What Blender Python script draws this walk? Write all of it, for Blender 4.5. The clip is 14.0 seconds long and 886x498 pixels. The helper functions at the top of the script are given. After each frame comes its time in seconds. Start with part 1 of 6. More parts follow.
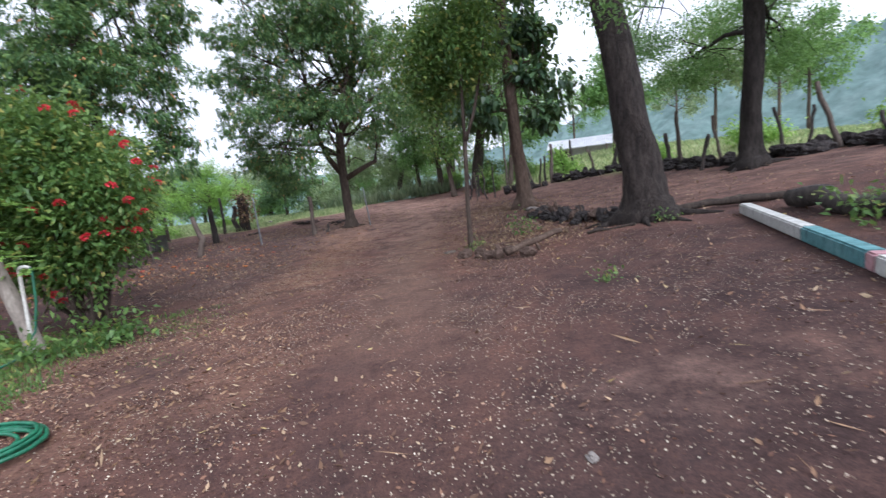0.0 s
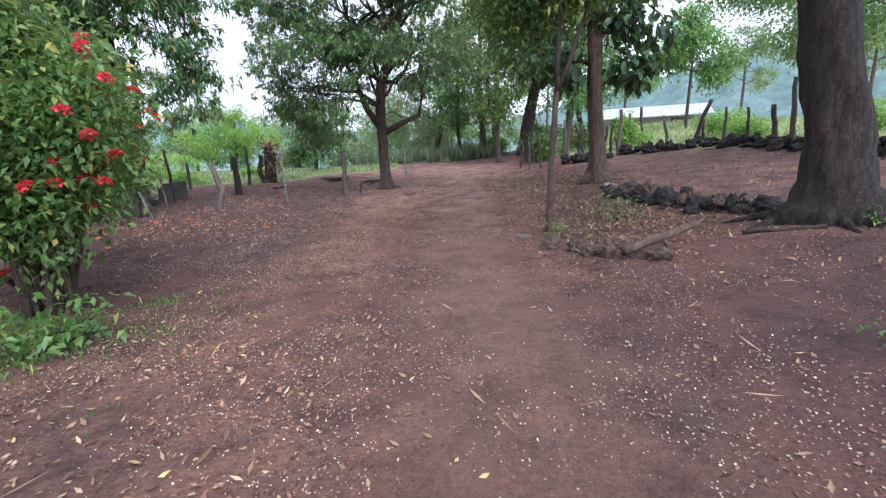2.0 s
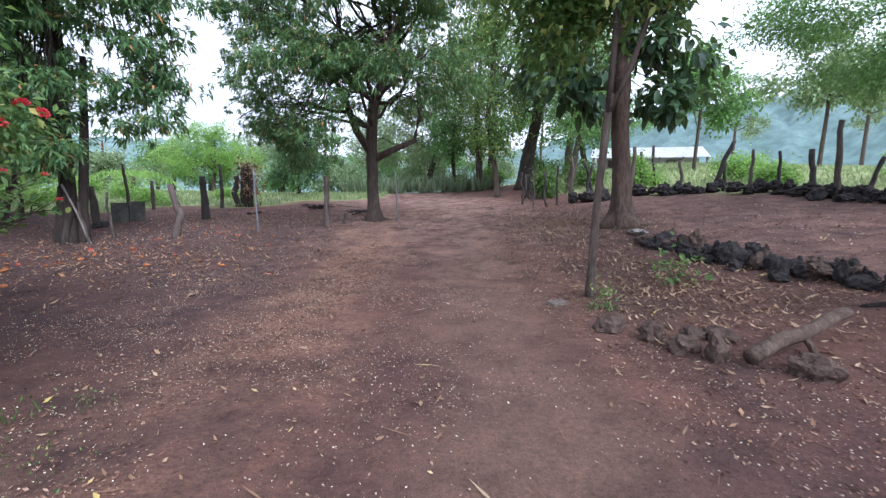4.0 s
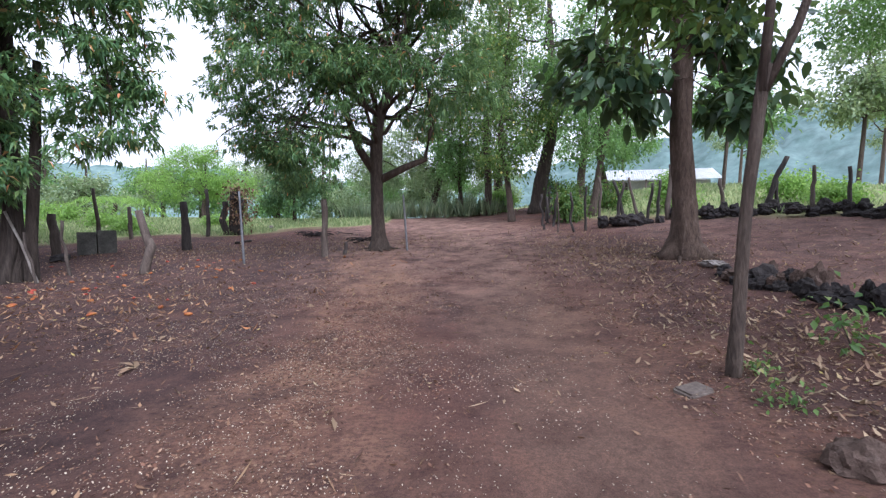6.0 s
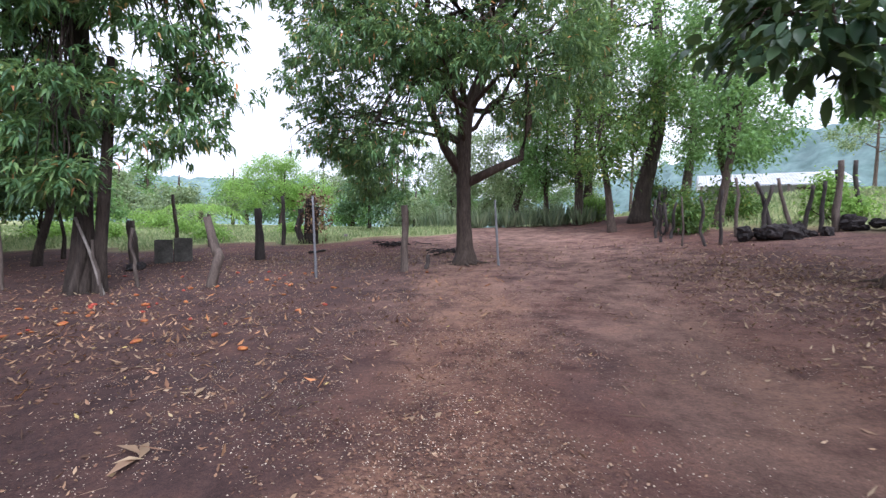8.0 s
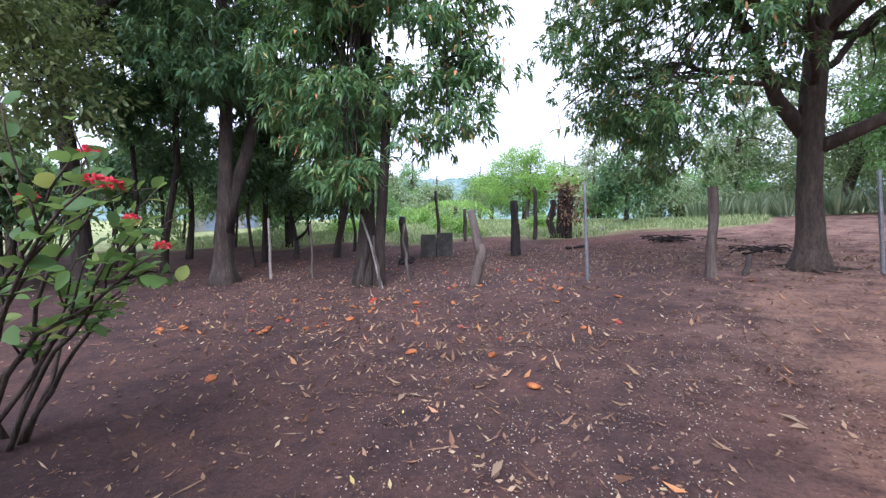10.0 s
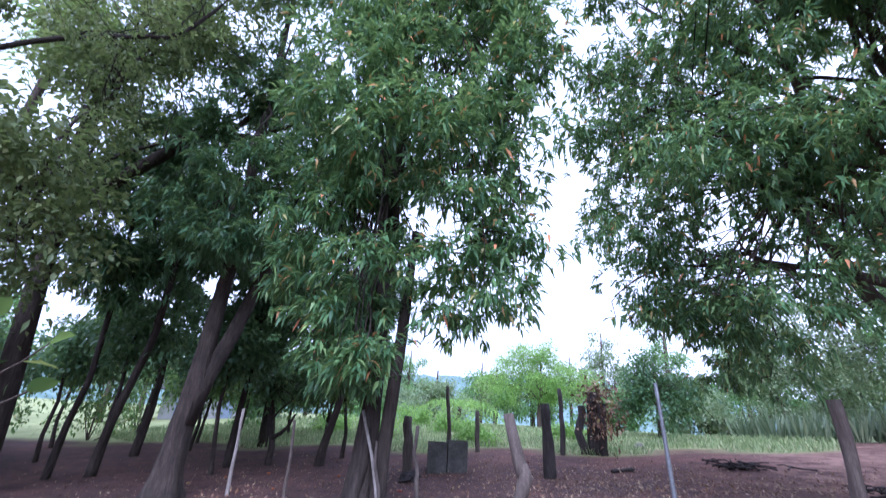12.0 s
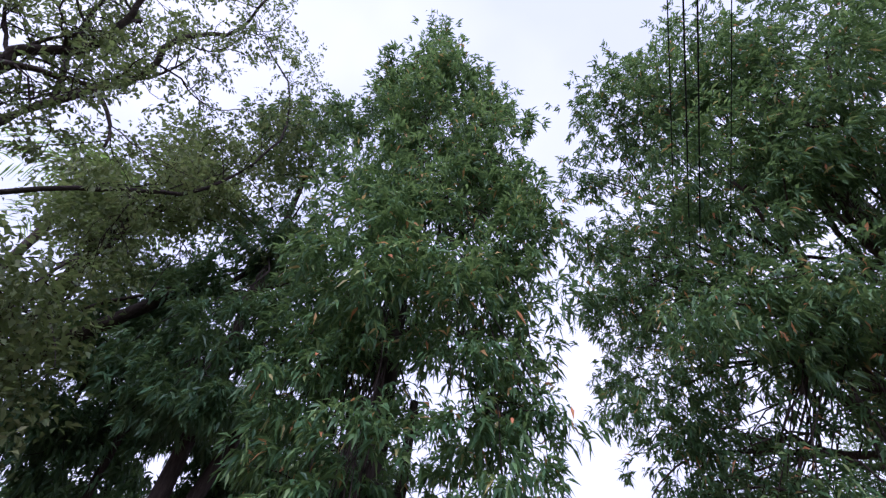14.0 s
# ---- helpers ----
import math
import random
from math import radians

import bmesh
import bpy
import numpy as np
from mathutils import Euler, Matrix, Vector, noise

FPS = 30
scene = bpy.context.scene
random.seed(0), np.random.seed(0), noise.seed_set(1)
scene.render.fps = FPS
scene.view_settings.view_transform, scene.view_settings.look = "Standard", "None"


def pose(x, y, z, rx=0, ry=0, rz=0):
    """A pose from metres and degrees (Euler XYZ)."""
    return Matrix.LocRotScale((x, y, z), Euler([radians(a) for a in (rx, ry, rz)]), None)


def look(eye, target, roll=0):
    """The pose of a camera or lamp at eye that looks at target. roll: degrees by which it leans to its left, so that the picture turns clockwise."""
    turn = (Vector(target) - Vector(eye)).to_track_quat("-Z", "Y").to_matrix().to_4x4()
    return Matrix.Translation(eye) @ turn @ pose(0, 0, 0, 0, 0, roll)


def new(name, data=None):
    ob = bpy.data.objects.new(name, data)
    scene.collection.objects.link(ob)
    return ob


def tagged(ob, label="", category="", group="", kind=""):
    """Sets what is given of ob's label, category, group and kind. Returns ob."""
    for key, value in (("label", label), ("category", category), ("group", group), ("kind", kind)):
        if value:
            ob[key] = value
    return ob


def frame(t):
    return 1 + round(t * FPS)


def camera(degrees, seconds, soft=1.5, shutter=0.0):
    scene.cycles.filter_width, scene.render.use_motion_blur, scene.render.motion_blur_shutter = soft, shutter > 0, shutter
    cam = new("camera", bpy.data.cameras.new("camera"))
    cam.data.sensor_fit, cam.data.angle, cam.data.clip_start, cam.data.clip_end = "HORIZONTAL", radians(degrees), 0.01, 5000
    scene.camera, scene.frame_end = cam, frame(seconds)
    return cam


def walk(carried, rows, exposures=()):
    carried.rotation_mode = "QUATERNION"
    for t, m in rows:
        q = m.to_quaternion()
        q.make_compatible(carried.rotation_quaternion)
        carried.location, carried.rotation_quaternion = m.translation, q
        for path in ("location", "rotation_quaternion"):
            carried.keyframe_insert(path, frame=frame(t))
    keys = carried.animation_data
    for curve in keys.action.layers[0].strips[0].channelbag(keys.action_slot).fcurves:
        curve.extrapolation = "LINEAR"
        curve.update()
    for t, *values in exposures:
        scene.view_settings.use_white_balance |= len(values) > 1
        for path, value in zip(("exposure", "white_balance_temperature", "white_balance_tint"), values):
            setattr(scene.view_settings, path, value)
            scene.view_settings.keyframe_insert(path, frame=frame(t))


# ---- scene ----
# ---- camera and walk ----
cam = camera(91.0, 14.0, soft=1.3, shutter=0.15)
PATH = [
    (0, (0.339, -1.166, 1.416), (0.45, 0.818, 1.189), -5.9),
    (0.5, (0.168, -0.561, 1.463), (-0.104, 1.419, 1.388), -5.1),
    (1, (-0.043, -0.024, 1.485), (-0.01, 1.975, 1.438), -2.2),
    (1.5, (-0.174, 0.627, 1.448), (-0.09, 2.608, 1.183), 0.6),
    (2, (-0.416, 1.236, 1.495), (-0.418, 3.199, 1.113), -1.7),
    (2.5, (-0.523, 1.815, 1.523), (-0.256, 3.757, 1.127), -3.2),
    (3, (-0.566, 2.387, 1.566), (-0.485, 4.362, 1.265), -1.8),
    (3.5, (-0.653, 2.957, 1.58), (-0.431, 4.918, 1.254), 0.4),
    (4, (-0.707, 3.509, 1.581), (-0.639, 5.492, 1.332), 1.1),
    (4.2, (-0.71, 3.753, 1.628), (-0.694, 5.74, 1.4), 0.3),
    (6.3, (-1.348, 6.08, 1.553), (-1.257, 8.074, 1.427), 0.8),
    (6.5, (-1.394, 6.307, 1.529), (-1.306, 8.301, 1.41), 1.1),
    (7, (-1.528, 6.881, 1.58), (-1.493, 8.879, 1.493), 1.4),
    (7.5, (-1.739, 7.363, 1.593), (-1.775, 9.362, 1.564), 1.3),
    (8, (-2.019, 7.9, 1.579), (-2.249, 9.884, 1.48), 1.0),
    (8.5, (-2.392, 8.394, 1.582), (-2.916, 10.32, 1.473), 0.8),
    (9, (-2.812, 8.801, 1.576), (-3.686, 10.585, 1.34), -2.4),
    (9.2, (-2.937, 8.991, 1.548), (-3.928, 10.712, 1.309), -2.7),
    (11.3, (-4.784, 10.011, 1.563), (-6.033, 11.567, 1.704), 3.1),
    (11.5, (-4.944, 10.169, 1.584), (-6.143, 11.756, 1.791), 3.9),
    (12, (-5.187, 10.54, 1.572), (-6.298, 12.034, 2.303), 3.2),
    (12.5, (-5.616, 10.656, 1.613), (-6.539, 11.991, 2.782), 0.9),
    (13, (-5.852, 10.647, 1.648), (-6.63, 11.864, 3.031), 1.3),
    (13.5, (-5.982, 10.698, 1.662), (-6.763, 11.89, 3.065), 4.2),
    (14, (-5.981, 10.757, 1.671), (-6.809, 11.932, 3.062), 4.5),
]
walk(cam, [(t, look(eye, target, roll)) for t, eye, target, roll in PATH], exposures=[(0, 1.2, 5700, 12), (0.5, 1.42, 5600, 11), (1.5, 1.5, 5550, 13), (2.5, 1.54, 5500, 14), (4.0, 1.48, 5400, 13), (7.5, 1.42, 5650, 17), (9.0, 1.68, 5550, 17), (11.3, 1.66, 5100, 23), (12.2, 1.58, 4850, 25), (12.8, 1.1, 4850, 26), (13.3, 0.82, 5150, 29), (14, 0.76, 5300, 31)])

# ---- world and sun: bright overcast morning ----
world = bpy.data.worlds.new("overcast_sky")
scene.world = world
world.use_nodes = True
wn, wl = world.node_tree.nodes, world.node_tree.links
wn.clear()
sky = wn.new("ShaderNodeTexSky")
sky.sky_type, sky.sun_disc = "NISHITA", False
sky.sun_elevation, sky.sun_rotation = radians(45), radians(151)
sky.air_density, sky.dust_density, sky.ozone_density = 1.0, 6.0, 1.0
grey = wn.new("ShaderNodeHueSaturation")
grey.inputs["Saturation"].default_value = 0.22
back = wn.new("ShaderNodeBackground")
back.inputs["Strength"].default_value = 0.1
wout = wn.new("ShaderNodeOutputWorld")
wl.new(sky.outputs[0], grey.inputs["Color"])
deck = wn.new("ShaderNodeTexNoise")  # the cloud deck
deck.inputs["Scale"].default_value, deck.inputs["Detail"].default_value = 1.6, 4.0
tone = wn.new("ShaderNodeValToRGB")
tone.color_ramp.elements[0].position, tone.color_ramp.elements[0].color = 0.35, (0.74, 0.76, 0.84, 1)
tone.color_ramp.elements[1].position, tone.color_ramp.elements[1].color = 0.65, (0.98, 0.97, 1.0, 1)
lift = wn.new("ShaderNodeVectorMath")
lift.operation = "SCALE"
lift.inputs["Scale"].default_value = 7.6
cover = wn.new("ShaderNodeMix")
cover.data_type = "RGBA"
cover.inputs[0].default_value = 0.88
wl.new(deck.outputs["Fac"], tone.inputs["Fac"])
wl.new(tone.outputs["Color"], lift.inputs[0])
wl.new(grey.outputs[0], cover.inputs[6])
wl.new(lift.outputs[0], cover.inputs[7])
wl.new(cover.outputs[2], back.inputs["Color"])
wl.new(back.outputs[0], wout.inputs["Surface"])
sun = new("sun", bpy.data.lights.new("sun", "SUN"))
sun.data.energy, sun.data.angle, sun.data.color = 1.5, radians(45), (1.0, 0.98, 0.95)
sun.matrix_world = look((0, 0, 0), (-0.34, 0.62, -0.71))


# ---- materials ----
def material(name):
    m = bpy.data.materials.new(name)
    m.use_nodes = True
    m.node_tree.nodes.clear()
    return m, m.node_tree.nodes, m.node_tree.links


def finish(n, l, shader):
    out = n.new("ShaderNodeOutputMaterial")
    l.new(shader, out.inputs["Surface"])


def ramp(n, l, source, stops):
    r = n.new("ShaderNodeValToRGB")
    while len(r.color_ramp.elements) < len(stops):
        r.color_ramp.elements.new(0.5)
    for e, (at, c) in zip(r.color_ramp.elements, stops):
        e.position, e.color = at, (*c, 1)
    l.new(source, r.inputs["Fac"])
    return r.outputs["Color"]


def tex_noise(n, l, coords, scale, detail=5.0, rough=0.6, stretch=None):
    if stretch:
        mp = n.new("ShaderNodeMapping")
        mp.inputs["Scale"].default_value = stretch
        l.new(coords, mp.inputs["Vector"])
        coords = mp.outputs[0]
    t = n.new("ShaderNodeTexNoise")
    t.inputs["Scale"].default_value, t.inputs["Detail"].default_value, t.inputs["Roughness"].default_value = scale, detail, rough
    l.new(coords, t.inputs["Vector"])
    return t.outputs["Fac"]


def mixed(n, l, fac, a, b, blend="MIX"):
    m = n.new("ShaderNodeMix")
    m.data_type, m.blend_type = "RGBA", blend
    for sock, v in ((m.inputs[0], fac), (m.inputs[6], a), (m.inputs[7], b)):
        if isinstance(v, (int, float)):
            sock.default_value = v
        elif isinstance(v, tuple):
            sock.default_value = (*v, 1)
        else:
            l.new(v, sock)
    return m.outputs[2]


def bumped(n, l, height, strength, distance):
    b = n.new("ShaderNodeBump")
    b.inputs["Strength"].default_value, b.inputs["Distance"].default_value = strength, distance
    l.new(height, b.inputs["Height"])
    return b.outputs[0]


def principled(n, l, color, rough=0.8, normal=None, metal=0.0, spec=0.3):
    p = n.new("ShaderNodeBsdfPrincipled")
    if isinstance(color, tuple):
        p.inputs["Base Color"].default_value = (*color, 1)
    else:
        l.new(color, p.inputs["Base Color"])
    p.inputs["Roughness"].default_value, p.inputs["Metallic"].default_value = rough, metal
    p.inputs["Specular IOR Level"].default_value = spec
    if normal is not None:
        l.new(normal, p.inputs["Normal"])
    return p.outputs[0]


def rough_mat(name, stops, scale=3.0, rough=0.85, bump=0.4, dist=0.02, stretch=None, fine=30.0, spec=0.3, island=0.0, metal=0.0):
    """A surface of two noises, coarse for colour and fine for grain, with relief."""
    m, n, l = material(name)
    co = n.new("ShaderNodeTexCoord").outputs["Object"]
    a = tex_noise(n, l, co, scale, 6, 0.65, stretch)
    b = tex_noise(n, l, co, fine, 4, 0.6, stretch)
    c = ramp(n, l, a, stops)
    g = ramp(n, l, b, [(0.3, (0.6, 0.6, 0.6)), (0.7, (1.15, 1.15, 1.15))])
    c = mixed(n, l, 0.8, c, g, "MULTIPLY")
    info = n.new("ShaderNodeObjectInfo")
    v = ramp(n, l, info.outputs["Random"], [(0, (0.8, 0.8, 0.8)), (1, (1.15, 1.12, 1.1))])
    c = mixed(n, l, 1.0, c, v, "MULTIPLY")
    h = mixed(n, l, 0.5, a, b)
    finish(n, l, principled(n, l, c, rough, bumped(n, l, h, bump, dist), metal, spec))
    return m


def leaf_mat(name, stops, rough=0.45, trans=0.35, bright=(0.24, 0.32, 0.07), spec=0.34):
    """Leaves: each one its own tint; part of the light shines through."""
    m, n, l = material(name)
    geo = n.new("ShaderNodeNewGeometry")
    c = ramp(n, l, geo.outputs["Random Per Island"], stops)
    co = n.new("ShaderNodeTexCoord").outputs["Object"]
    patch = tex_noise(n, l, co, 0.7, 3)
    c = mixed(n, l, 1.0, c, ramp(n, l, patch, [(0.3, (0.7, 0.75, 0.7)), (0.7, (1.25, 1.2, 1.15))]), "MULTIPLY")
    p = principled(n, l, c, rough, None, 0.0, spec)
    t = n.new("ShaderNodeBsdfTranslucent")
    l.new(mixed(n, l, 0.55, c, bright), t.inputs["Color"])
    mix = n.new("ShaderNodeMixShader")
    mix.inputs[0].default_value = trans
    l.new(p, mix.inputs[1])
    l.new(t.outputs[0], mix.inputs[2])
    finish(n, l, mix.outputs[0])
    return m


def ground_mat():
    """Trodden red earth: dark soil with painted shade, a smooth olive wheel band, drifts of tan chaff, pale dust,
    meadow.
    """
    m, n, l = material("trodden_red_earth")
    co = n.new("ShaderNodeTexCoord").outputs["Object"]

    def zone(name):
        at = n.new("ShaderNodeAttribute")
        at.attribute_name = name
        return at.outputs["Fac"]

    def times(a, b):
        k = n.new("ShaderNodeMath")
        k.operation = "MULTIPLY"
        l.new(a, k.inputs[0])
        l.new(b, k.inputs[1])
        return k.outputs[0]

    big = tex_noise(n, l, co, 0.42, 9, 0.74)
    mid = tex_noise(n, l, co, 2.2, 6, 0.7)
    fine = tex_noise(n, l, co, 26.0, 8, 0.8)
    crumb = tex_noise(n, l, co, 95.0, 4, 0.8)
    ragged = tex_noise(n, l, co, 1.1, 8, 0.75)
    c = ramp(n, l, big, [(0.36, (0.081, 0.051, 0.048)), (0.46, (0.110, 0.063, 0.055)), (0.56, (0.140, 0.076, 0.062)), (0.68, (0.171, 0.101, 0.084))])
    band = times(zone("band"), ramp(n, l, ragged, [(0.3, (0.45, 0.45, 0.45)), (0.55, (1, 1, 1))]))
    c = mixed(n, l, band, c, (0.162, 0.102, 0.08))
    dust = times(zone("dust"), ramp(n, l, ragged, [(0.38, (0, 0, 0)), (0.6, (1, 1, 1))]))
    c = mixed(n, l, dust, c, (0.27, 0.172, 0.14))
    # shade of shrub and trees, put into the soil colour as a darker tone
    painted_shade = times(zone("painted_shade"), ramp(n, l, ragged, [(0.3, (1, 1, 1)), (0.66, (0.35, 0.35, 0.35))]))
    c = mixed(n, l, painted_shade, c, (0.066, 0.044, 0.043))
    c = mixed(n, l, 0.75, c, ramp(n, l, mid, [(0.3, (0.62, 0.6, 0.62)), (0.5, (1, 1, 1)), (0.72, (1.32, 1.2, 1.12))]), "MULTIPLY")
    c = mixed(n, l, 0.8, c, ramp(n, l, fine, [(0.3, (0.5, 0.5, 0.5)), (0.5, (1, 1, 1)), (0.72, (1.55, 1.46, 1.38))]), "MULTIPLY")
    c = mixed(n, l, 0.75, c, ramp(n, l, crumb, [(0.36, (0.55, 0.53, 0.52)), (0.5, (1, 1, 1)), (0.62, (1.3, 1.18, 1.08)), (0.72, (2.0, 1.75, 1.5))]), "MULTIPLY")
    chips = tex_noise(n, l, co, 16.0, 6, 0.85, (1.0, 1.6, 1.0))
    dry = times(times(zone("straw"), ramp(n, l, ragged, [(0.36, (0, 0, 0)), (0.58, (1, 1, 1))])), ramp(n, l, chips, [(0.42, (0, 0, 0)), (0.56, (0.9, 0.9, 0.9))]))
    c = mixed(n, l, dry, c, (0.32, 0.18, 0.117))
    green = ramp(n, l, tex_noise(n, l, co, 0.8, 6, 0.7), [(0.3, (0.19, 0.215, 0.09)), (0.6, (0.31, 0.33, 0.15)), (0.8, (0.42, 0.39, 0.22))])
    c = mixed(n, l, zone("meadow"), c, green)
    h = mixed(n, l, 0.45, mixed(n, l, 0.6, mid, fine), crumb)
    finish(n, l, principled(n, l, c, 0.95, bumped(n, l, h, 0.9, 0.035), 0, 0.12))
    return m


EARTH = ground_mat()
BARK_DARK = rough_mat("dark_fissured_bark", [(0.3, (0.032, 0.025, 0.021)), (0.55, (0.068, 0.052, 0.043)), (0.75, (0.115, 0.092, 0.078))], 2.4, 0.92, 1.0, 0.09, (4, 4, 0.7), 9)
BARK_OLD = rough_mat("old_deeply_furrowed_bark", [(0.32, (0.018, 0.015, 0.014)), (0.5, (0.046, 0.036, 0.032)), (0.7, (0.085, 0.069, 0.061))], 3.2, 0.94, 1.0, 0.14, (4, 4, 0.9), 15)
BARK_BROWN = rough_mat("brown_bark", [(0.3, (0.058, 0.043, 0.036)), (0.55, (0.101, 0.076, 0.061)), (0.78, (0.158, 0.130, 0.108))], 2.8, 0.92, 1.0, 0.06, (4, 4, 0.9), 11)
BARK_PALE = rough_mat("pale_grey_bark", [(0.3, (0.220, 0.187, 0.165)), (0.55, (0.352, 0.308, 0.275)), (0.78, (0.462, 0.418, 0.374))], 3.0, 0.85, 0.6, 0.015, (2, 2, 0.8), 18)
WOOD_GREY = rough_mat("weathered_grey_wood", [(0.3, (0.068, 0.053, 0.045)), (0.55, (0.128, 0.101, 0.086)), (0.78, (0.203, 0.169, 0.143))], 4.0, 0.9, 0.9, 0.02, (4, 4, 0.5), 22)
WOOD_DARK = rough_mat("charred_dark_wood", [(0.3, (0.03, 0.026, 0.025)), (0.55, (0.065, 0.054, 0.05)), (0.8, (0.13, 0.11, 0.095))], 4.0, 0.9, 0.9, 0.02, (4, 4, 0.5), 22)
STONE_DARK = rough_mat("dark_volcanic_stone", [(0.3, (0.03, 0.028, 0.03)), (0.55, (0.055, 0.048, 0.047)), (0.8, (0.105, 0.09, 0.085))], 4.0, 0.97, 1.0, 0.05, None, 22, 0.12)
BARK_RED = rough_mat("reddish_rough_bark", [(0.3, (0.06, 0.04, 0.031)), (0.55, (0.125, 0.086, 0.066)), (0.78, (0.2, 0.155, 0.125))], 3.2, 0.93, 1.0, 0.07, (4, 4, 1.0), 12)
STONE_EARTHY = rough_mat("earthy_brown_stone", [(0.3, (0.08, 0.054, 0.044)), (0.55, (0.14, 0.098, 0.08)), (0.8, (0.2, 0.152, 0.13))], 4.0, 0.97, 1.0, 0.04, None, 22, 0.12)
STONE_PALE = rough_mat("pale_grey_stone", [(0.3, (0.155, 0.136, 0.124)), (0.6, (0.248, 0.223, 0.205)), (0.8, (0.310, 0.285, 0.260))], 5.0, 0.9, 0.6, 0.01, None, 30)
STONE_DULL = rough_mat("dull_brown_grey_stone", [(0.3, (0.1, 0.078, 0.066)), (0.6, (0.165, 0.135, 0.118)), (0.8, (0.22, 0.185, 0.165))], 5.0, 0.92, 0.7, 0.012, None, 30)
CONCRETE = rough_mat("mossy_dark_concrete", [(0.3, (0.055, 0.055, 0.05)), (0.55, (0.12, 0.115, 0.105)), (0.8, (0.22, 0.21, 0.19))], 2.5, 0.95, 0.6, 0.01, None, 24)
METAL = rough_mat("dull_galvanised_metal", [(0.3, (0.210, 0.210, 0.217)), (0.6, (0.294, 0.294, 0.308)), (0.8, (0.350, 0.350, 0.364))], 5.0, 0.5, 0.1, 0.002, None, 40, 0.5, 0, 0.4)
PVC = rough_mat("white_plastic_pipe", [(0.3, (0.6, 0.58, 0.54)), (0.7, (0.74, 0.72, 0.68))], 6.0, 0.45, 0.1, 0.002)
HOSE = rough_mat("green_rubber_hose", [(0.3, (0.01, 0.09, 0.05)), (0.7, (0.02, 0.17, 0.085))], 6.0, 0.4, 0.1, 0.002, None, 20, 0.5)
PAINT_WHITE = rough_mat("worn_white_paint", [(0.3, (0.4, 0.38, 0.35)), (0.5, (0.6, 0.59, 0.56)), (0.8, (0.72, 0.71, 0.69))], 4.0, 0.7, 0.4, 0.006, (4, 1, 1), 26)
PAINT_TEAL = rough_mat("worn_teal_paint", [(0.3, (0.05, 0.12, 0.13)), (0.5, (0.1, 0.24, 0.26)), (0.8, (0.2, 0.35, 0.36))], 4.0, 0.7, 0.4, 0.006, (4, 1, 1), 26)
PAINT_PINK = rough_mat("worn_pink_paint", [(0.3, (0.4, 0.2, 0.22)), (0.7, (0.6, 0.36, 0.38))], 4.0, 0.7, 0.4, 0.006)
ROOF_SHEET = rough_mat("pale_metal_roof_sheet", [(0.3, (0.55, 0.57, 0.6)), (0.7, (0.78, 0.8, 0.83))], 1.5, 0.5, 0.1, 0.004, None, 12, 0.4)
PLASTER = rough_mat("pale_dusty_plaster", [(0.3, (0.252, 0.252, 0.252)), (0.7, (0.360, 0.354, 0.348))], 1.2, 0.9, 0.2, 0.006)
PLASTER_BLUE = rough_mat("faded_blue_plaster", [(0.3, (0.16, 0.2, 0.27)), (0.7, (0.28, 0.33, 0.4))], 1.2, 0.9, 0.2, 0.006)
CABLE = rough_mat("black_cable", [(0.3, (0.015, 0.015, 0.016)), (0.7, (0.03, 0.03, 0.03))], 3.0, 0.6, 0.1, 0.002)
FRUIT = rough_mat("ripe_orange_fruit_skin", [(0.32, (0.27, 0.06, 0.03)), (0.5, (0.38, 0.12, 0.04)), (0.68, (0.42, 0.2, 0.06)), (0.78, (0.2, 0.09, 0.04))], 14.0, 0.55, 0.4, 0.006, None, 60)
FRUIT_RED = rough_mat("overripe_red_fruit_skin", [(0.3, (0.24, 0.035, 0.025)), (0.55, (0.42, 0.075, 0.045)), (0.75, (0.3, 0.1, 0.05))], 14.0, 0.55, 0.4, 0.006, None, 60)
# distance haze is painted into this blue-green base colour
HILL = rough_mat("haze_tinted_hillside", [(0.3, (0.13, 0.2, 0.18)), (0.5, (0.175, 0.25, 0.235)), (0.75, (0.225, 0.3, 0.285))], 0.08, 1.0, 0.15, 0.5, None, 0.2, 0.0)

L_MANGO = leaf_mat("mango_leaf", [(0, (0.067, 0.145, 0.076)), (0.5, (0.117, 0.228, 0.102)), (0.85, (0.193, 0.333, 0.132)), (0.97, (0.351, 0.482, 0.186)), (1, (0.989, 0.353, 0.190))], 0.38, 0.42)
L_DARK = leaf_mat("dark_broad_leaf", [(0, (0.049, 0.110, 0.063)), (0.6, (0.090, 0.181, 0.093)), (1, (0.168, 0.276, 0.127))], 0.38, 0.42)
L_BROAD = leaf_mat("dark_leathery_leaf", [(0, (0.030, 0.066, 0.039)), (0.6, (0.060, 0.115, 0.063)), (1, (0.120, 0.200, 0.103))], 0.33, 0.28)
L_LIGHT = leaf_mat("light_fine_leaf", [(0, (0.084, 0.175, 0.068)), (0.5, (0.144, 0.269, 0.102)), (1, (0.218, 0.379, 0.139))], 0.38, 0.5, (0.301, 0.465, 0.118))
L_BRIGHT = leaf_mat("bright_young_leaf", [(0, (0.153, 0.276, 0.071)), (0.5, (0.246, 0.421, 0.104)), (1, (0.374, 0.551, 0.152))], 0.5, 0.5, (0.401, 0.565, 0.134))
L_OLIVE = leaf_mat("olive_sparse_leaf", [(0, (0.114, 0.156, 0.074)), (0.6, (0.188, 0.241, 0.105)), (1, (0.292, 0.316, 0.152))], 0.38, 0.45)
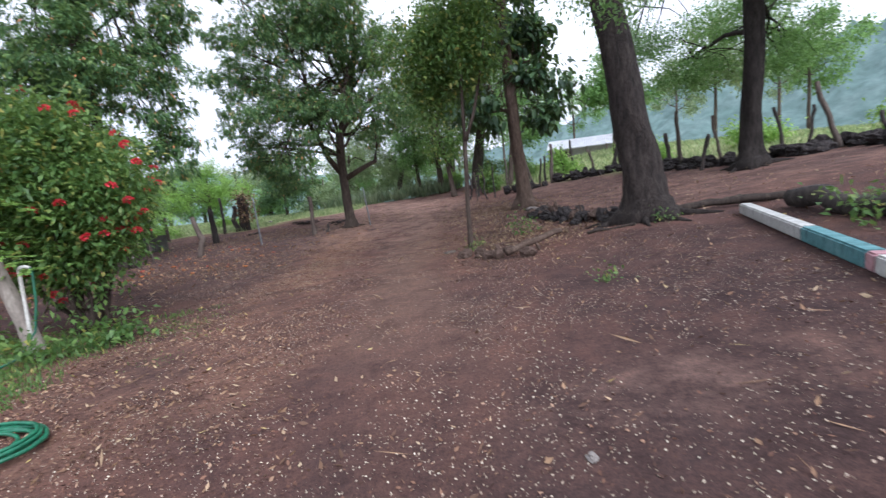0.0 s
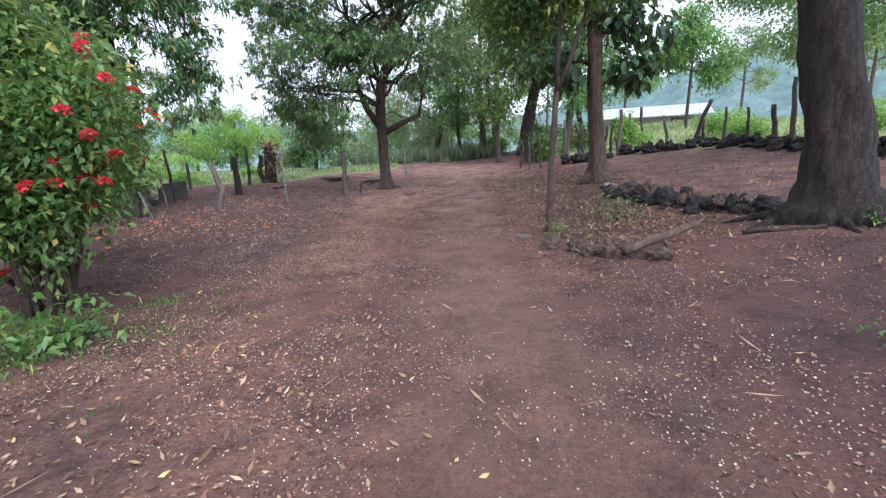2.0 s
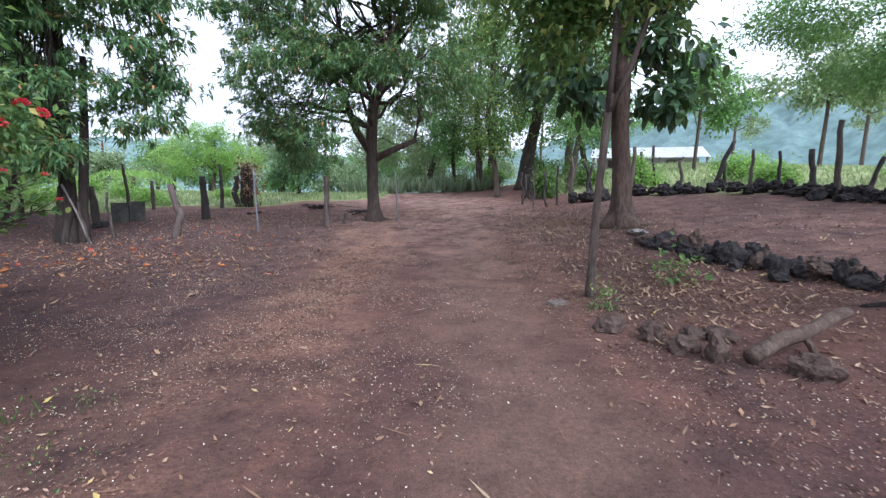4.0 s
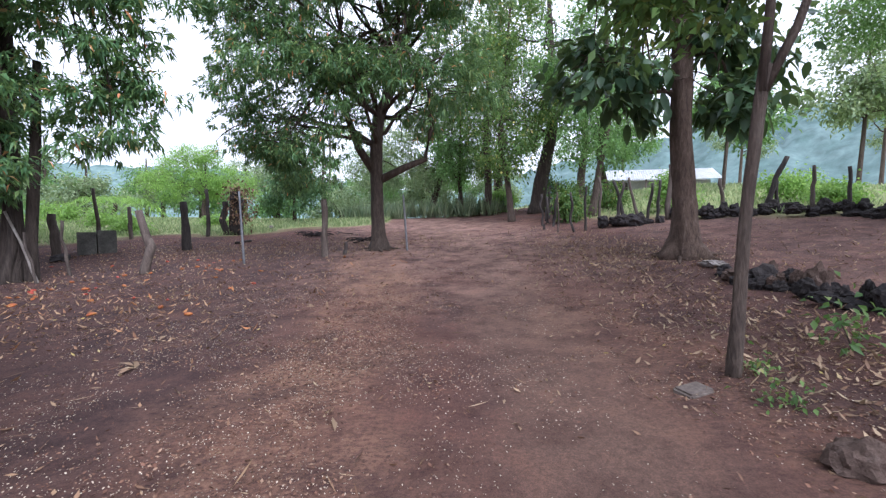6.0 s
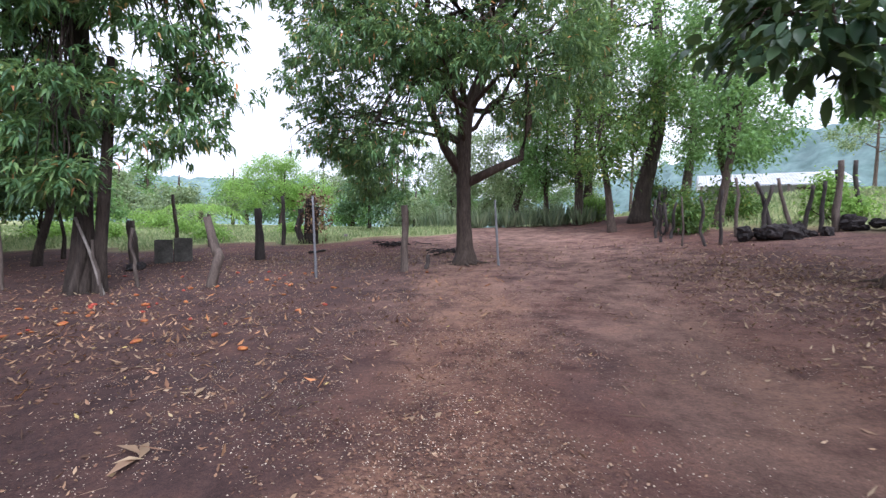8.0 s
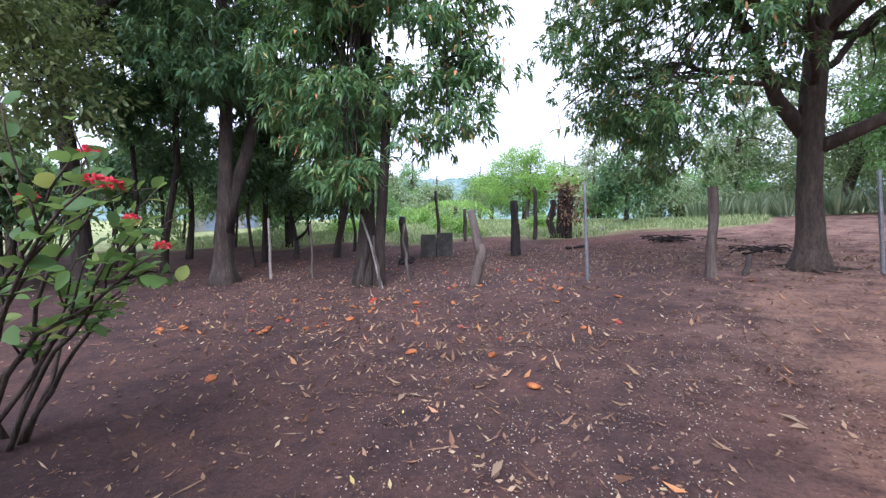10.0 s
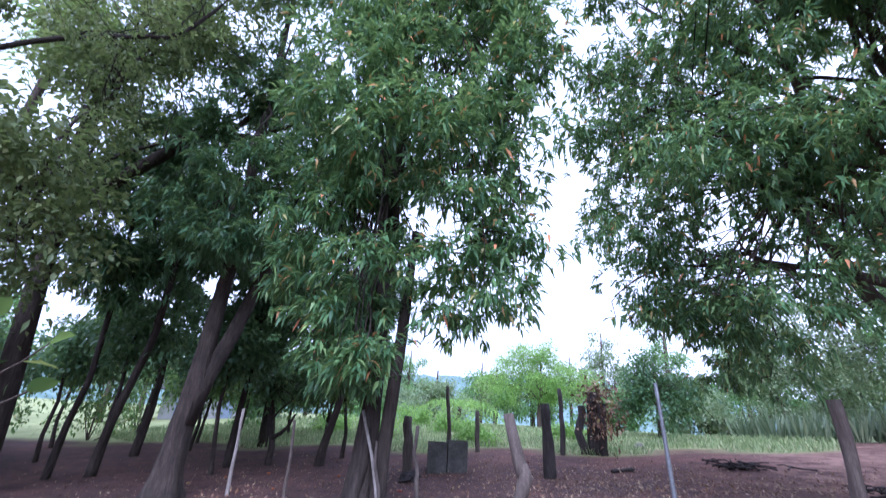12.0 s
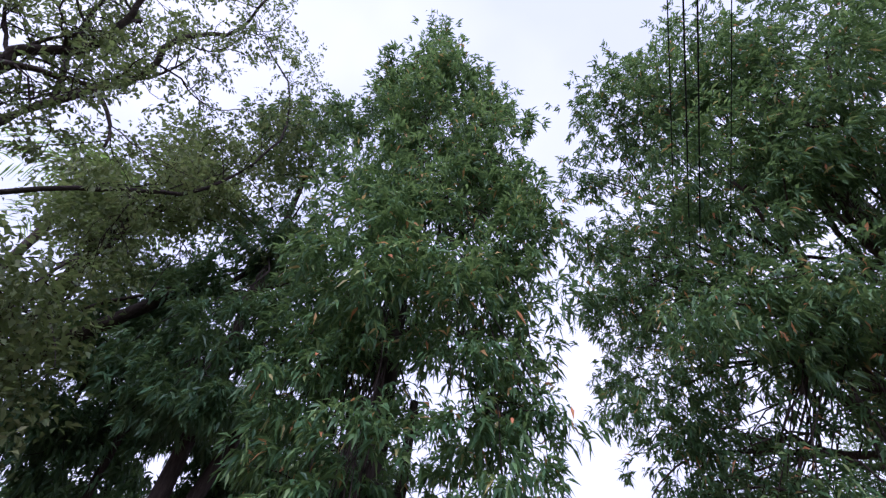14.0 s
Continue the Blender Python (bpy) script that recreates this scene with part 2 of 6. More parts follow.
L_SHRUB = leaf_mat("shrub_leaf", [(0, (0.065, 0.135, 0.046)), (0.5, (0.117, 0.221, 0.065)), (0.9, (0.204, 0.333, 0.100)), (1, (0.562, 0.485, 0.144))], 0.38, 0.45)
# far grey-green leaves, paled so that their colour carries the haze
L_HAZED = leaf_mat("haze_paled_far_leaf", [(0, (0.164, 0.233, 0.142)), (0.6, (0.268, 0.352, 0.209)), (1, (0.418, 0.471, 0.289))], 0.6, 0.45)
L_GRASS = leaf_mat("grass_blade", [(0, (0.168, 0.239, 0.103)), (0.5, (0.320, 0.401, 0.189)), (0.85, (0.462, 0.503, 0.278)), (1, (0.564, 0.524, 0.361))], 0.6, 0.4, (0.345, 0.419, 0.198))
L_RED = leaf_mat("red_petal", [(0, (0.6, 0.03, 0.05)), (0.6, (0.74, 0.06, 0.09)), (1, (0.78, 0.13, 0.15))], 0.5, 0.35, (0.8, 0.1, 0.12))
L_DRY = leaf_mat("dry_fallen_leaf", [(0, (0.1, 0.055, 0.04)), (0.4, (0.2, 0.11, 0.07)), (0.75, (0.34, 0.21, 0.13)), (0.95, (0.46, 0.34, 0.23)), (1, (0.5, 0.38, 0.12))], 0.7, 0.12, (0.3, 0.2, 0.1), 0.3)
L_CRUMB = leaf_mat("reddish_crumb", [(0, (0.07, 0.04, 0.035)), (0.4, (0.15, 0.075, 0.055)), (0.75, (0.24, 0.13, 0.09)), (1, (0.36, 0.24, 0.17))], 0.8, 0.1, (0.25, 0.15, 0.1), 0.2)
L_BIGDRY = leaf_mat("large_dry_leaf", [(0, (0.18, 0.105, 0.07)), (0.5, (0.29, 0.19, 0.125)), (1, (0.44, 0.33, 0.22))], 0.7, 0.12, (0.35, 0.24, 0.15), 0.3)
L_TAN = leaf_mat("tan_mango_litter", [(0, (0.16, 0.08, 0.05)), (0.4, (0.27, 0.14, 0.08)), (0.8, (0.4, 0.26, 0.16)), (1, (0.48, 0.2, 0.08))], 0.65, 0.12, (0.4, 0.25, 0.12), 0.3)
L_PETAL = leaf_mat("fallen_pale_blossom", [(0, (0.330, 0.242, 0.187)), (0.5, (0.528, 0.418, 0.330)), (1, (0.726, 0.627, 0.517))], 0.7, 0.15, (0.5, 0.45, 0.35), 0.3)
L_AGAVE = leaf_mat("grey_green_spear_leaf", [(0, (0.108, 0.156, 0.096)), (0.6, (0.180, 0.228, 0.144)), (1, (0.264, 0.300, 0.192))], 0.5, 0.2)

# ---- lie of the land ----
TILTS = (-0.0344, 0.1426, 0.0512, 0.0820, 0.0052)


def soft_step(v, w=1.2):
    return w * np.logaddexp(0, v / w)


def land(x, y):
    """Height of the ground: level along the walk, rising to the right and ahead, falling a little to the left."""
    x, y = np.clip(np.asarray(x, float), -22, 16), np.clip(np.asarray(y, float), -8, 34)
    a, b, c, d, e = TILTS
    return a + b * soft_step(x - 1) + c * (soft_step(-9 - x) - soft_step(-2 - x)) + d * soft_step(y - 13) + e * soft_step(y - 13) * np.tanh(x / 8)


def dips(x, y):
    x, y = np.asarray(x, float), np.asarray(y, float)
    mound = 0.16 * np.exp(-((x - 4.5) ** 2 + (y - 6.9) ** 2) / 1.6) + 0.12 * np.exp(-((x - 4.5) ** 2 + (y - 15.2) ** 2) / 2.5)
    return mound + 0.004 * np.sin(1.3 * x + 0.7 * y) * np.sin(0.9 * y - 0.5 * x + 1) + 0.002 * np.sin(5.1 * x + 1) * np.sin(4.3 * y)


def zed(x, y):
    return float(land(x, y) + dips(x, y))


# ---- mesh helpers ----
def part(name, data, mat, parent=None, label=""):
    """Links a bmesh or a mesh as one object, under a thing if one is given."""
    if isinstance(data, bmesh.types.BMesh):
        me = bpy.data.meshes.new(name)
        data.to_mesh(me)
        data.free()
    else:
        me = data
    if mat is not None and not me.materials:
        me.materials.append(mat)
    ob = new(name, me)
    if parent is not None:
        ob.parent = parent
    if label:
        ob["label"] = label
    return ob


def empty(name, x, y, z=None):
    ob = new(name)
    ob.location = (x, y, zed(x, y) if z is None else z)
    ob.empty_display_size = 0.1
    return ob


def raw_mesh(name, verts, faces, smooth=False):
    """A mesh from arrays: verts (n, 3), faces (m, 3 or 4)."""
    me = bpy.data.meshes.new(name)
    verts, faces = np.asarray(verts, np.float32), np.asarray(faces, np.int32)
    k = faces.shape[1]
    me.vertices.add(len(verts))
    me.vertices.foreach_set("co", verts.ravel())
    me.loops.add(faces.size)
    me.loops.foreach_set("vertex_index", faces.ravel())
    me.polygons.add(len(faces))
    me.polygons.foreach_set("loop_start", np.arange(0, faces.size, k, dtype=np.int32))
    me.polygons.foreach_set("loop_total", np.full(len(faces), k, np.int32))
    if smooth:
        me.polygons.foreach_set("use_smooth", np.ones(len(faces), bool))
    me.update(calc_edges=True)
    return me


def tube_arrays(points, radii, sides=10, lump=0.0, seed=0, flare=None):
    """Vertices and quads of a tapered, lumpy tube along points; capped ends by closing rings."""
    rng = np.random.default_rng(seed)
    pts, rad = np.asarray(points, float), np.asarray(radii, float)
    seg = np.gradient(pts, axis=0)
    seg /= np.linalg.norm(seg, axis=1, keepdims=True) + 1e-9
    ref = np.where(np.abs(seg[:, 2:3]) > 0.9, [[1.0, 0, 0]], [[0, 0, 1.0]])
    u = np.cross(ref, seg)
    u /= np.linalg.norm(u, axis=1, keepdims=True)
    v = np.cross(seg, u)
    ang = np.linspace(0, 2 * np.pi, sides, endpoint=False)
    phase = rng.uniform(0, 6.28, 4)
    wob = 1 + lump * (np.sin(3 * ang[None] + phase[0] + 0.7 * np.arange(len(pts))[:, None]) * 0.6 + np.sin(5 * ang[None] + phase[1]) * 0.4)
    wob = wob * (1 + lump * 0.2 * rng.standard_normal((len(pts), sides)))
    if flare is not None:
        wob = wob * (1 + flare[:, None] * (0.35 + 0.3 * np.sin(3 * ang[None] + phase[2]) + 0.2 * np.sin(7 * ang[None] + phase[3])))
    ring = pts[:, None] + (rad[:, None] * wob)[..., None] * (np.cos(ang)[None, :, None] * u[:, None] + np.sin(ang)[None, :, None] * v[:, None])
    verts = np.concatenate([ring.reshape(-1, 3), pts[:1], pts[-1:]])
    n, i, j = len(pts), np.arange(len(pts) - 1)[:, None], np.arange(sides)[None]
    a, b = i * sides + j, i * sides + (j + 1) % sides
    quads = np.stack([a, b, b + sides, a + sides], -1).reshape(-1, 4)
    j = np.arange(sides)
    base, top = n * sides, n * sides + 1
    cap0 = np.stack([(j + 1) % sides, j, np.full(sides, base), np.full(sides, base)], -1)
    cap1 = np.stack([(n - 1) * sides + j, (n - 1) * sides + (j + 1) % sides, np.full(sides, top), np.full(sides, top)], -1)
    return verts, quads, np.concatenate([cap0, cap1])[:, :3]


def tubes_mesh(name, tubes):
    """One mesh of several tubes, each a dict for tube_arrays. All faces are triangles."""
    vs, fs, k = [], [], 0
    for t in tubes:
        v, q, c = tube_arrays(**t)
        tri = np.concatenate([q[:, [0, 1, 2]], q[:, [0, 2, 3]], c])
        vs.append(v)
        fs.append(tri + k)
        k += len(v)
    return raw_mesh(name, np.concatenate(vs), np.concatenate(fs), True)


def bend(p, q, n=8, sag=0.0, wiggle=0.0, rng=None):
    """A curved line of n points from p to q."""
    p, q, s = np.asarray(p, float), np.asarray(q, float), np.linspace(0, 1, n)[:, None]
    line = p + (q - p) * s
    line[:, 2] += sag * np.sin(np.pi * s[:, 0])
    if wiggle and rng is not None:
        off = rng.normal(0, wiggle * 1.7, (n + 2, 3))
        off = (off[:-2] + off[1:-1] * 1.3 + off[2:]) / 2.2 * np.sin(np.pi * s) ** 0.5
        off[0] = off[-1] = 0
        line += off
    return line


def leaves_mesh(name, where, way, length, width, rng, droop=0.25, cheap=False):
    """Folded leaves at places where, pointing along way: arrays (n, 3), (n, 3), (n,), (n,)."""
    n = len(where)
    way = way / (np.linalg.norm(way, axis=1, keepdims=True) + 1e-9)
    side = np.cross(way, rng.normal(0, 0.5, (n, 3)) + [0, 0, 1])
    side /= np.linalg.norm(side, axis=1, keepdims=True) + 1e-9
    up = np.cross(side, way)
    L, W = length[:, None], width[:, None]
    mid = where + way * L * 0.45
    tip = where + way * L * 0.97 - np.array([0, 0, 1.0]) * L * droop
    left, right = mid - side * W * 0.5 + up * W * 0.18, mid + side * W * 0.5 + up * W * 0.18
    k = np.arange(n)[:, None]
    if cheap:
        verts = np.stack([where, left, tip, right], 1).reshape(-1, 3)
        return raw_mesh(name, verts, (k * 4 + np.array([[0, 3, 2, 1]])).reshape(-1, 4))
    verts = np.stack([where, left, mid, right, tip], 1).reshape(-1, 3)
    tri = np.array([[0, 2, 1], [0, 3, 2], [1, 2, 4], [2, 3, 4]]).ravel()
    return raw_mesh(name, verts, (k * 5 + tri[None]).reshape(-1, 3))


def oval_leaves_mesh(name, where, way, length, width, rng, droop=0.2):
    """Rounded leaves with a raised rim, a midrib fold and a drooping tip, for plants close to the path."""
    n = len(where)
    way = way / (np.linalg.norm(way, axis=1, keepdims=True) + 1e-9)
    side = np.cross(way, rng.normal(0, 0.35, (n, 3)) + [0, 0, 1])
    side /= np.linalg.norm(side, axis=1, keepdims=True) + 1e-9
    up = np.cross(side, way)
    s = np.array([0.0, 0.12, 0.3, 0.5, 0.7, 0.87, 1.0])
    half = np.array([0.03, 0.3, 0.46, 0.5, 0.4, 0.22, 0.01])
    rows = []
    for q, h in zip(s, half):
        mid = where + way * (length * q)[:, None] - np.array([0, 0, 1.0]) * (length * droop * q * q)[:, None]
        ruffle = rng.normal(0.12, 0.06, (2, n))
        rows.append(np.stack([mid - side * (width * h)[:, None] + up * (width * h * 2 * ruffle[0])[:, None], mid, mid + side * (width * h)[:, None] + up * (width * h * 2 * ruffle[1])[:, None]], 1))
    verts = np.concatenate(rows, 1).reshape(-1, 3)
    quads = np.array([(r * 3 + c, r * 3 + c + 1, r * 3 + c + 4, r * 3 + c + 3) for r in range(6) for c in range(2)])
    k = np.arange(n)[:, None, None] * 21
    return raw_mesh(name, verts, (k + quads[None]).reshape(-1, 4), True)


LEAF = {  # length, width, leaves a clump, spread of the clump, droop, hang
    "mango": (0.215, 0.052, 12, 0.045, 0.28, 0.3),
    "broad": (0.34, 0.18, 6, 0.16, 0.3, 0.5),
    "fine": (0.085, 0.04, 17, 0.26, 0.15, 0.15),
    "oval": (0.15, 0.07, 9, 0.2, 0.15, 0.2),
    "far": (0.28, 0.14, 11, 0.3, 0.2, 0.2),
}


def crown_mesh(name, blobs, kind, clumps, rng, gap=0.0, scale=1.0, cheap=False):
    """Leaves in whorls through a set of rounded masses (x, y, z, rx, ry, rz), thicker outwards, with gaps."""
    size, wide, per, spread, droop, hang = LEAF[kind]
    vol = np.array([(b[3] * b[4] * b[5]) ** (2 / 3) for b in blobs])
    share = np.maximum((clumps * vol / vol.sum()).astype(int), 3)
    cen, outs = [], []
    for (x, y, z, rx, ry, rz), m in zip(blobs, share):
        boughs = max(4, m // 14)  # leafy boughs with gaps between them
        d = rng.normal(0, 1, (boughs, 3))
        d /= np.linalg.norm(d, axis=1, keepdims=True)
        r = rng.uniform(0.1, 1, (boughs, 1)) ** 0.5
        r *= 0.82 + 0.2 * np.sin(4 * d[:, :1] + 2 * d[:, 2:] * 3 + x) * np.cos(3 * d[:, 1:2] + y)
        heart = d * r * [rx, ry, rz] + [x, y, z]
        which = rng.integers(0, boughs, m)
        spray = min(0.3, 0.3 * (rx * ry * rz) ** (1 / 3)) * rng.uniform(0.6, 1.3, boughs)[which][:, None]
        off = rng.normal(0, 1, (m, 3)) * spray * [1, 1, 0.62]
        cen.append(heart[which] + off)
        outs.append(0.75 * d[which] + 0.6 * off / spray)
    cen, outs = np.concatenate(cen), np.concatenate(outs)
    n = len(cen)
    tip = outs * 0.8 + rng.normal(0, 0.45, (n, 3))
    tip[:, 2] -= hang
    c, a = np.repeat(cen, per, 0), np.repeat(tip, per, 0)
    way = 0.7 * a + rng.normal(0, 0.75, (n * per, 3))
    way[:, 2] -= hang * 0.5
    c = c + rng.normal(0, spread, (n * per, 3)) * scale * ([1, 1, 0.35] if kind == "fine" else [1, 1, 1])
    ln = size * scale * rng.uniform(0.65, 1.25, n * per)
    wd = wide * scale * rng.uniform(0.75, 1.25, n * per)
    if kind == "broad":
        return oval_leaves_mesh(name, c, way, ln, wd, rng, droop), cen
    return leaves_mesh(name, c, way, ln, wd, rng, droop, cheap), cen


def tree(label, x, y, trunk, blobs, bark, leaf, kind, clumps, seed, gap=0.3, scale=1.0, limbs=True, flare=0.0, name="tree",
         group="", extra=(), cheap=False, twigs=5, category="tree"):
    """A tree: tapered trunk through (dx, dy, height, radius) points, limbs to each leaf mass with twigs, and a crown of leaves."""
    rng = np.random.default_rng(seed)
    thing = tagged(empty(name, x, y), label, category, group)
    tp = np.array([t[:3] for t in trunk], float)
    tr = np.array([t[3] for t in trunk], float)
    s = np.linspace(0, len(tp) - 1, len(tp) * 4)
    k = np.arange(len(tp))
    line = np.stack([np.interp(s, k, tp[:, i]) for i in range(3)], 1)
    rad = np.interp(s, k, tr)
    line[1:-1, :2] += rng.normal(0, 0.03, (len(s) - 2, 2)) * rad[1:-1, None]
    fl = flare * np.exp(-np.maximum(line[:, 2], 0) / 0.35)
    line[0, 2] -= 0.15
    part("trunk", tubes_mesh("trunk", [dict(points=line, radii=rad * (1 + fl * 0.6), sides=26, lump=0.085, seed=seed, flare=fl)]), bark, thing)
    local = [(b[0] - x, b[1] - y, b[2] - thing.location.z, *b[3:]) for b in blobs]
    if flare > 0.4:
        for n in range(7):
            a = n * 0.9 + rng.uniform(-0.3, 0.4)
            r0, far = tr[0], tr[0] * rng.uniform(1.8, 3.6)
            run = []
            for q in np.linspace(0.4, 1, 6):
                px, py = math.cos(a + 0.3 * q) * (r0 * 0.7 + far * (q - 0.4)), math.sin(a + 0.3 * q) * (r0 * 0.7 + far * (q - 0.4))
                run.append((px, py, zed(x + px, y + py) - thing.location.z + 0.34 * r0 * (1 - q) ** 1.3 + 0.05 * r0 * math.sin(9 * q + n) * (1 - q)))
            part("root", tubes_mesh("root", [dict(points=run, radii=np.linspace(rng.uniform(0.2, 0.32), 0.05, 6) * r0, sides=8, lump=0.15, seed=seed + n)]), bark, thing)
    crown, cen = crown_mesh("crown", local, kind, clumps, rng, gap, scale, cheap)
    if limbs:
        for n, b in enumerate(local):
            hi = min(max((0.34 + 0.09 * (n % 5)) * tp[-1, 2], b[2] - 0.9 * math.hypot(b[0] - tp[-1, 0], b[1] - tp[-1, 1]) - 0.3 * b[5]), tp[-1, 2])
            i = int(np.argmin(np.abs(line[:, 2] - hi)))
            end = np.array(b[:3]) + [0, 0, 0.25 * b[5]]
            r0 = min(rad[i] * 0.45, 0.025 + 0.035 * max(b[3:6]))
            main = bend(line[i], end, 9, 0.1 * b[5] + 0.25 * max(0.0, hi - end[2] + 1), 0.09 * max(b[3:6]) ** 0.5, rng)
            some = [dict(points=main, radii=np.linspace(r0, r0 * 0.25, 9), sides=8, lump=0.08, seed=seed + n)]
            near = cen[np.argsort(((cen - b[:3]) ** 2 / np.square(b[3:6])).sum(1))[: 400]]
            for goal in near[rng.permutation(len(near))[: twigs * 2]]:
                at = main[rng.integers(3, 9)]
                some.append(dict(points=bend(at, goal, 6, 0.15, 0.07, rng), radii=np.linspace(r0 * 0.32, 0.008, 6), sides=5, seed=n))
            part("limb", tubes_mesh("limb", some), bark, thing)
    for pts, radii in extra:
        q = np.array(pts, float) - [x, y, thing.location.z]
        part("limb", tubes_mesh("limb", [dict(points=q, radii=radii, sides=10, lump=0.1, seed=seed)]), bark, thing)
    part("crown", crown, leaf, thing)
    return thing


def crooked_tree(label, x, y, trunk, boughs, bark, leaf, seed, name="grove_tree", group=""):
    """A tree of bare crooked boughs that branch into twigs, with loose whorls of leaves at the twig ends."""
    rng = np.random.default_rng(seed)
    thing = tagged(empty(name, x, y), label, "tree", group)
    base = np.array((x, y, thing.location.z))
    tp = np.array(trunk, float)
    part("trunk", tubes_mesh("trunk", [dict(points=tp[:, :3] - [0, 0, 0.1], radii=tp[:, 3], sides=18, lump=0.08, seed=seed)]), bark, thing)
    tips, heads = [], []

    def sprout(at, way, reach, r, depth, tubes):
        steps = 6
        line, d = [at], way / np.linalg.norm(way)
        for k in range(steps):
            d = d + rng.normal(0, 0.32, 3) + [0, 0, 0.06]
            d /= np.linalg.norm(d)
            line.append(line[-1] + d * reach / steps)
            if depth == 0 or k > 3:
                tips.append(line[-1])
                heads.append(d)
        tubes.append(dict(points=np.array(line), radii=np.linspace(r, r * 0.4, steps + 1), sides=5 if depth < 2 else 7, lump=0.08, seed=depth))
        if depth:
            for k in (2, 3, 4, 6):
                side = d + rng.normal(0, 0.75, 3)
                sprout(line[k], side, reach * rng.uniform(0.5, 0.75), r * 0.5, depth - 1, tubes)

    for pts, r in boughs:
        q = np.array(pts, float) - base
        s = np.linspace(0, len(q) - 1, len(q) * 3)
        line = np.stack([np.interp(s, np.arange(len(q)), q[:, i]) for i in range(3)], 1)
        line[1:-1] = (line[:-2] + 2 * line[1:-1] + line[2:]) / 4 + rng.normal(0, 0.02, (len(s) - 2, 3))
        rad = np.linspace(r, r * 0.3, len(s))
        tubes = [dict(points=line, radii=rad, sides=10, lump=0.1, seed=seed)]
        for k in range(4, len(s), 2):
            way = (line[k] - line[k - 2]) / np.linalg.norm(line[k] - line[k - 2]) + rng.normal(0, 0.7, 3)
            sprout(line[k], way, rng.uniform(1.1, 1.9), rad[k] * 0.42, 2, tubes)
        part("limb", tubes_mesh("limb", tubes), bark, thing)
    tips, heads = np.array(tips), np.array(heads)
    per = 4
    n = len(tips) * per
    where = np.repeat(tips, per, 0) + rng.normal(0, 0.05, (n, 3))
    way = np.repeat(heads, per, 0) + rng.normal(0, 0.7, (n, 3)) - [0, 0, 0.25]
    ln = rng.uniform(0.075, 0.14, n)
    part("crown", leaves_mesh("crown", where, way, ln, ln * rng.uniform(0.38, 0.55, n), rng, 0.2), leaf, thing)
    return thing


def post(label, x, y, dx, dy, h, w, mat, seed, name="fence_post", group="crooked posts along the stone-footed fence", bow=0.08, sides=10, category="post"):
    """A rough wooden post, leaning by dx, dy over its height, with a cut top."""
    rng = np.random.default_rng(seed)
    thing = tagged(part(name, tubes_mesh(name, [dict(points=bend((0, 0, -0.2), (dx, dy, h), 9, 0, bow * 0.5, rng), radii=w / 2 * np.linspace(1.1, 0.85, 9) * rng.uniform(0.88, 1.1, 9), sides=sides, lump=0.09, seed=seed)]), mat), label, category, group)
    thing.location = (x, y, zed(x, y))
    return thing


def rock_mesh(name, seed, flat=0.7):
    rng = np.random.default_rng(seed)
    bm = bmesh.new()
    bmesh.ops.create_icosphere(bm, subdivisions=3, radius=0.5)
    off = Vector(rng.uniform(-50, 50, 3))
    for v in bm.verts:
        c = v.co.normalized()
        d = 1 + 0.45 * noise.noise(c * 1.6 + off) + 0.3 * noise.noise(c * 3.7 + off) + 0.15 * noise.noise(c * 9 + off)
        v.co = Vector((c.x * d * 0.5, c.y * d * 0.42, c.z * d * 0.5 * flat))
    me = bpy.data.meshes.new(name)
    bm.to_mesh(me)
    bm.free()
    return me


def box_bm(sx, sy, sz, bevel=0.01, z0=0.0):
    bm = bmesh.new()
    bmesh.ops.create_cube(bm, size=1)
    bmesh.ops.scale(bm, vec=(sx, sy, sz), verts=bm.verts)
    bmesh.ops.translate(bm, vec=(0, 0, z0 + sz / 2), verts=bm.verts)
    if bevel:
        bmesh.ops.bevel(bm, geom=bm.edges[:], offset=bevel, segments=2, affect="EDGES")
    return bm


# ---- the ground, one sheet to the horizon ----
def axis_steps(lo, hi, fine, far):
    mid = np.arange(lo, hi + 1e-6, fine)
    outs = [fine]
    while sum(outs) < far:
        outs.append(outs[-1] * 1.25)
    o = np.cumsum(outs)
    return np.concatenate([lo - o[::-1], mid, hi + o])


def meadow_share(x, y):
    """How far grass has taken the ground: beyond the posts on both sides, and thin tufts by the shrub."""
    wob = 0.8 * np.sin(0.9 * x + 0.4 * y) + 0.5 * np.sin(2.1 * y - 1.3 * x)
    left = (y - (28.2 + 0.55 * (x + 10)) + wob) * (x < -3.5)
    right = (x * 0.82 + y * 0.57 - 19.3 + 0.4 * wob) * (x > 6)
    d = np.maximum(np.where(x < -3.5, left, -5), np.where(x > 6, right, -5))
    d = np.maximum(d, y - 42)
    tuft = 0.35 - np.hypot((x + 6.6) / 2.4, (y - 5.0) / 2.3) + 0.6 + 0.25 * wob
    return np.maximum(np.clip(d * 0.6 + 0.5, 0, 1), np.clip(tuft, 0, 0.4))


def rise(v):
    return 1 / (1 + np.exp(-np.clip(v, -30, 30) * 3))


def drift(x, y):
    return 0.5 * np.sin(1.1 * x + 0.6 * y + 0.4) + 0.35 * np.sin(2.3 * y - 1.2 * x) + 0.25 * np.sin(3.7 * x + 2.9 * y)


def track_line(y):
    """Middle of the wheel band along the track."""
    return np.interp(y, [-6, 2, 6, 9, 12, 15, 19, 24, 30, 36], [0.9, 0.4, 0.1, -0.1, 0.2, 0.5, 0.4, -0.1, -1.2, -2.6])


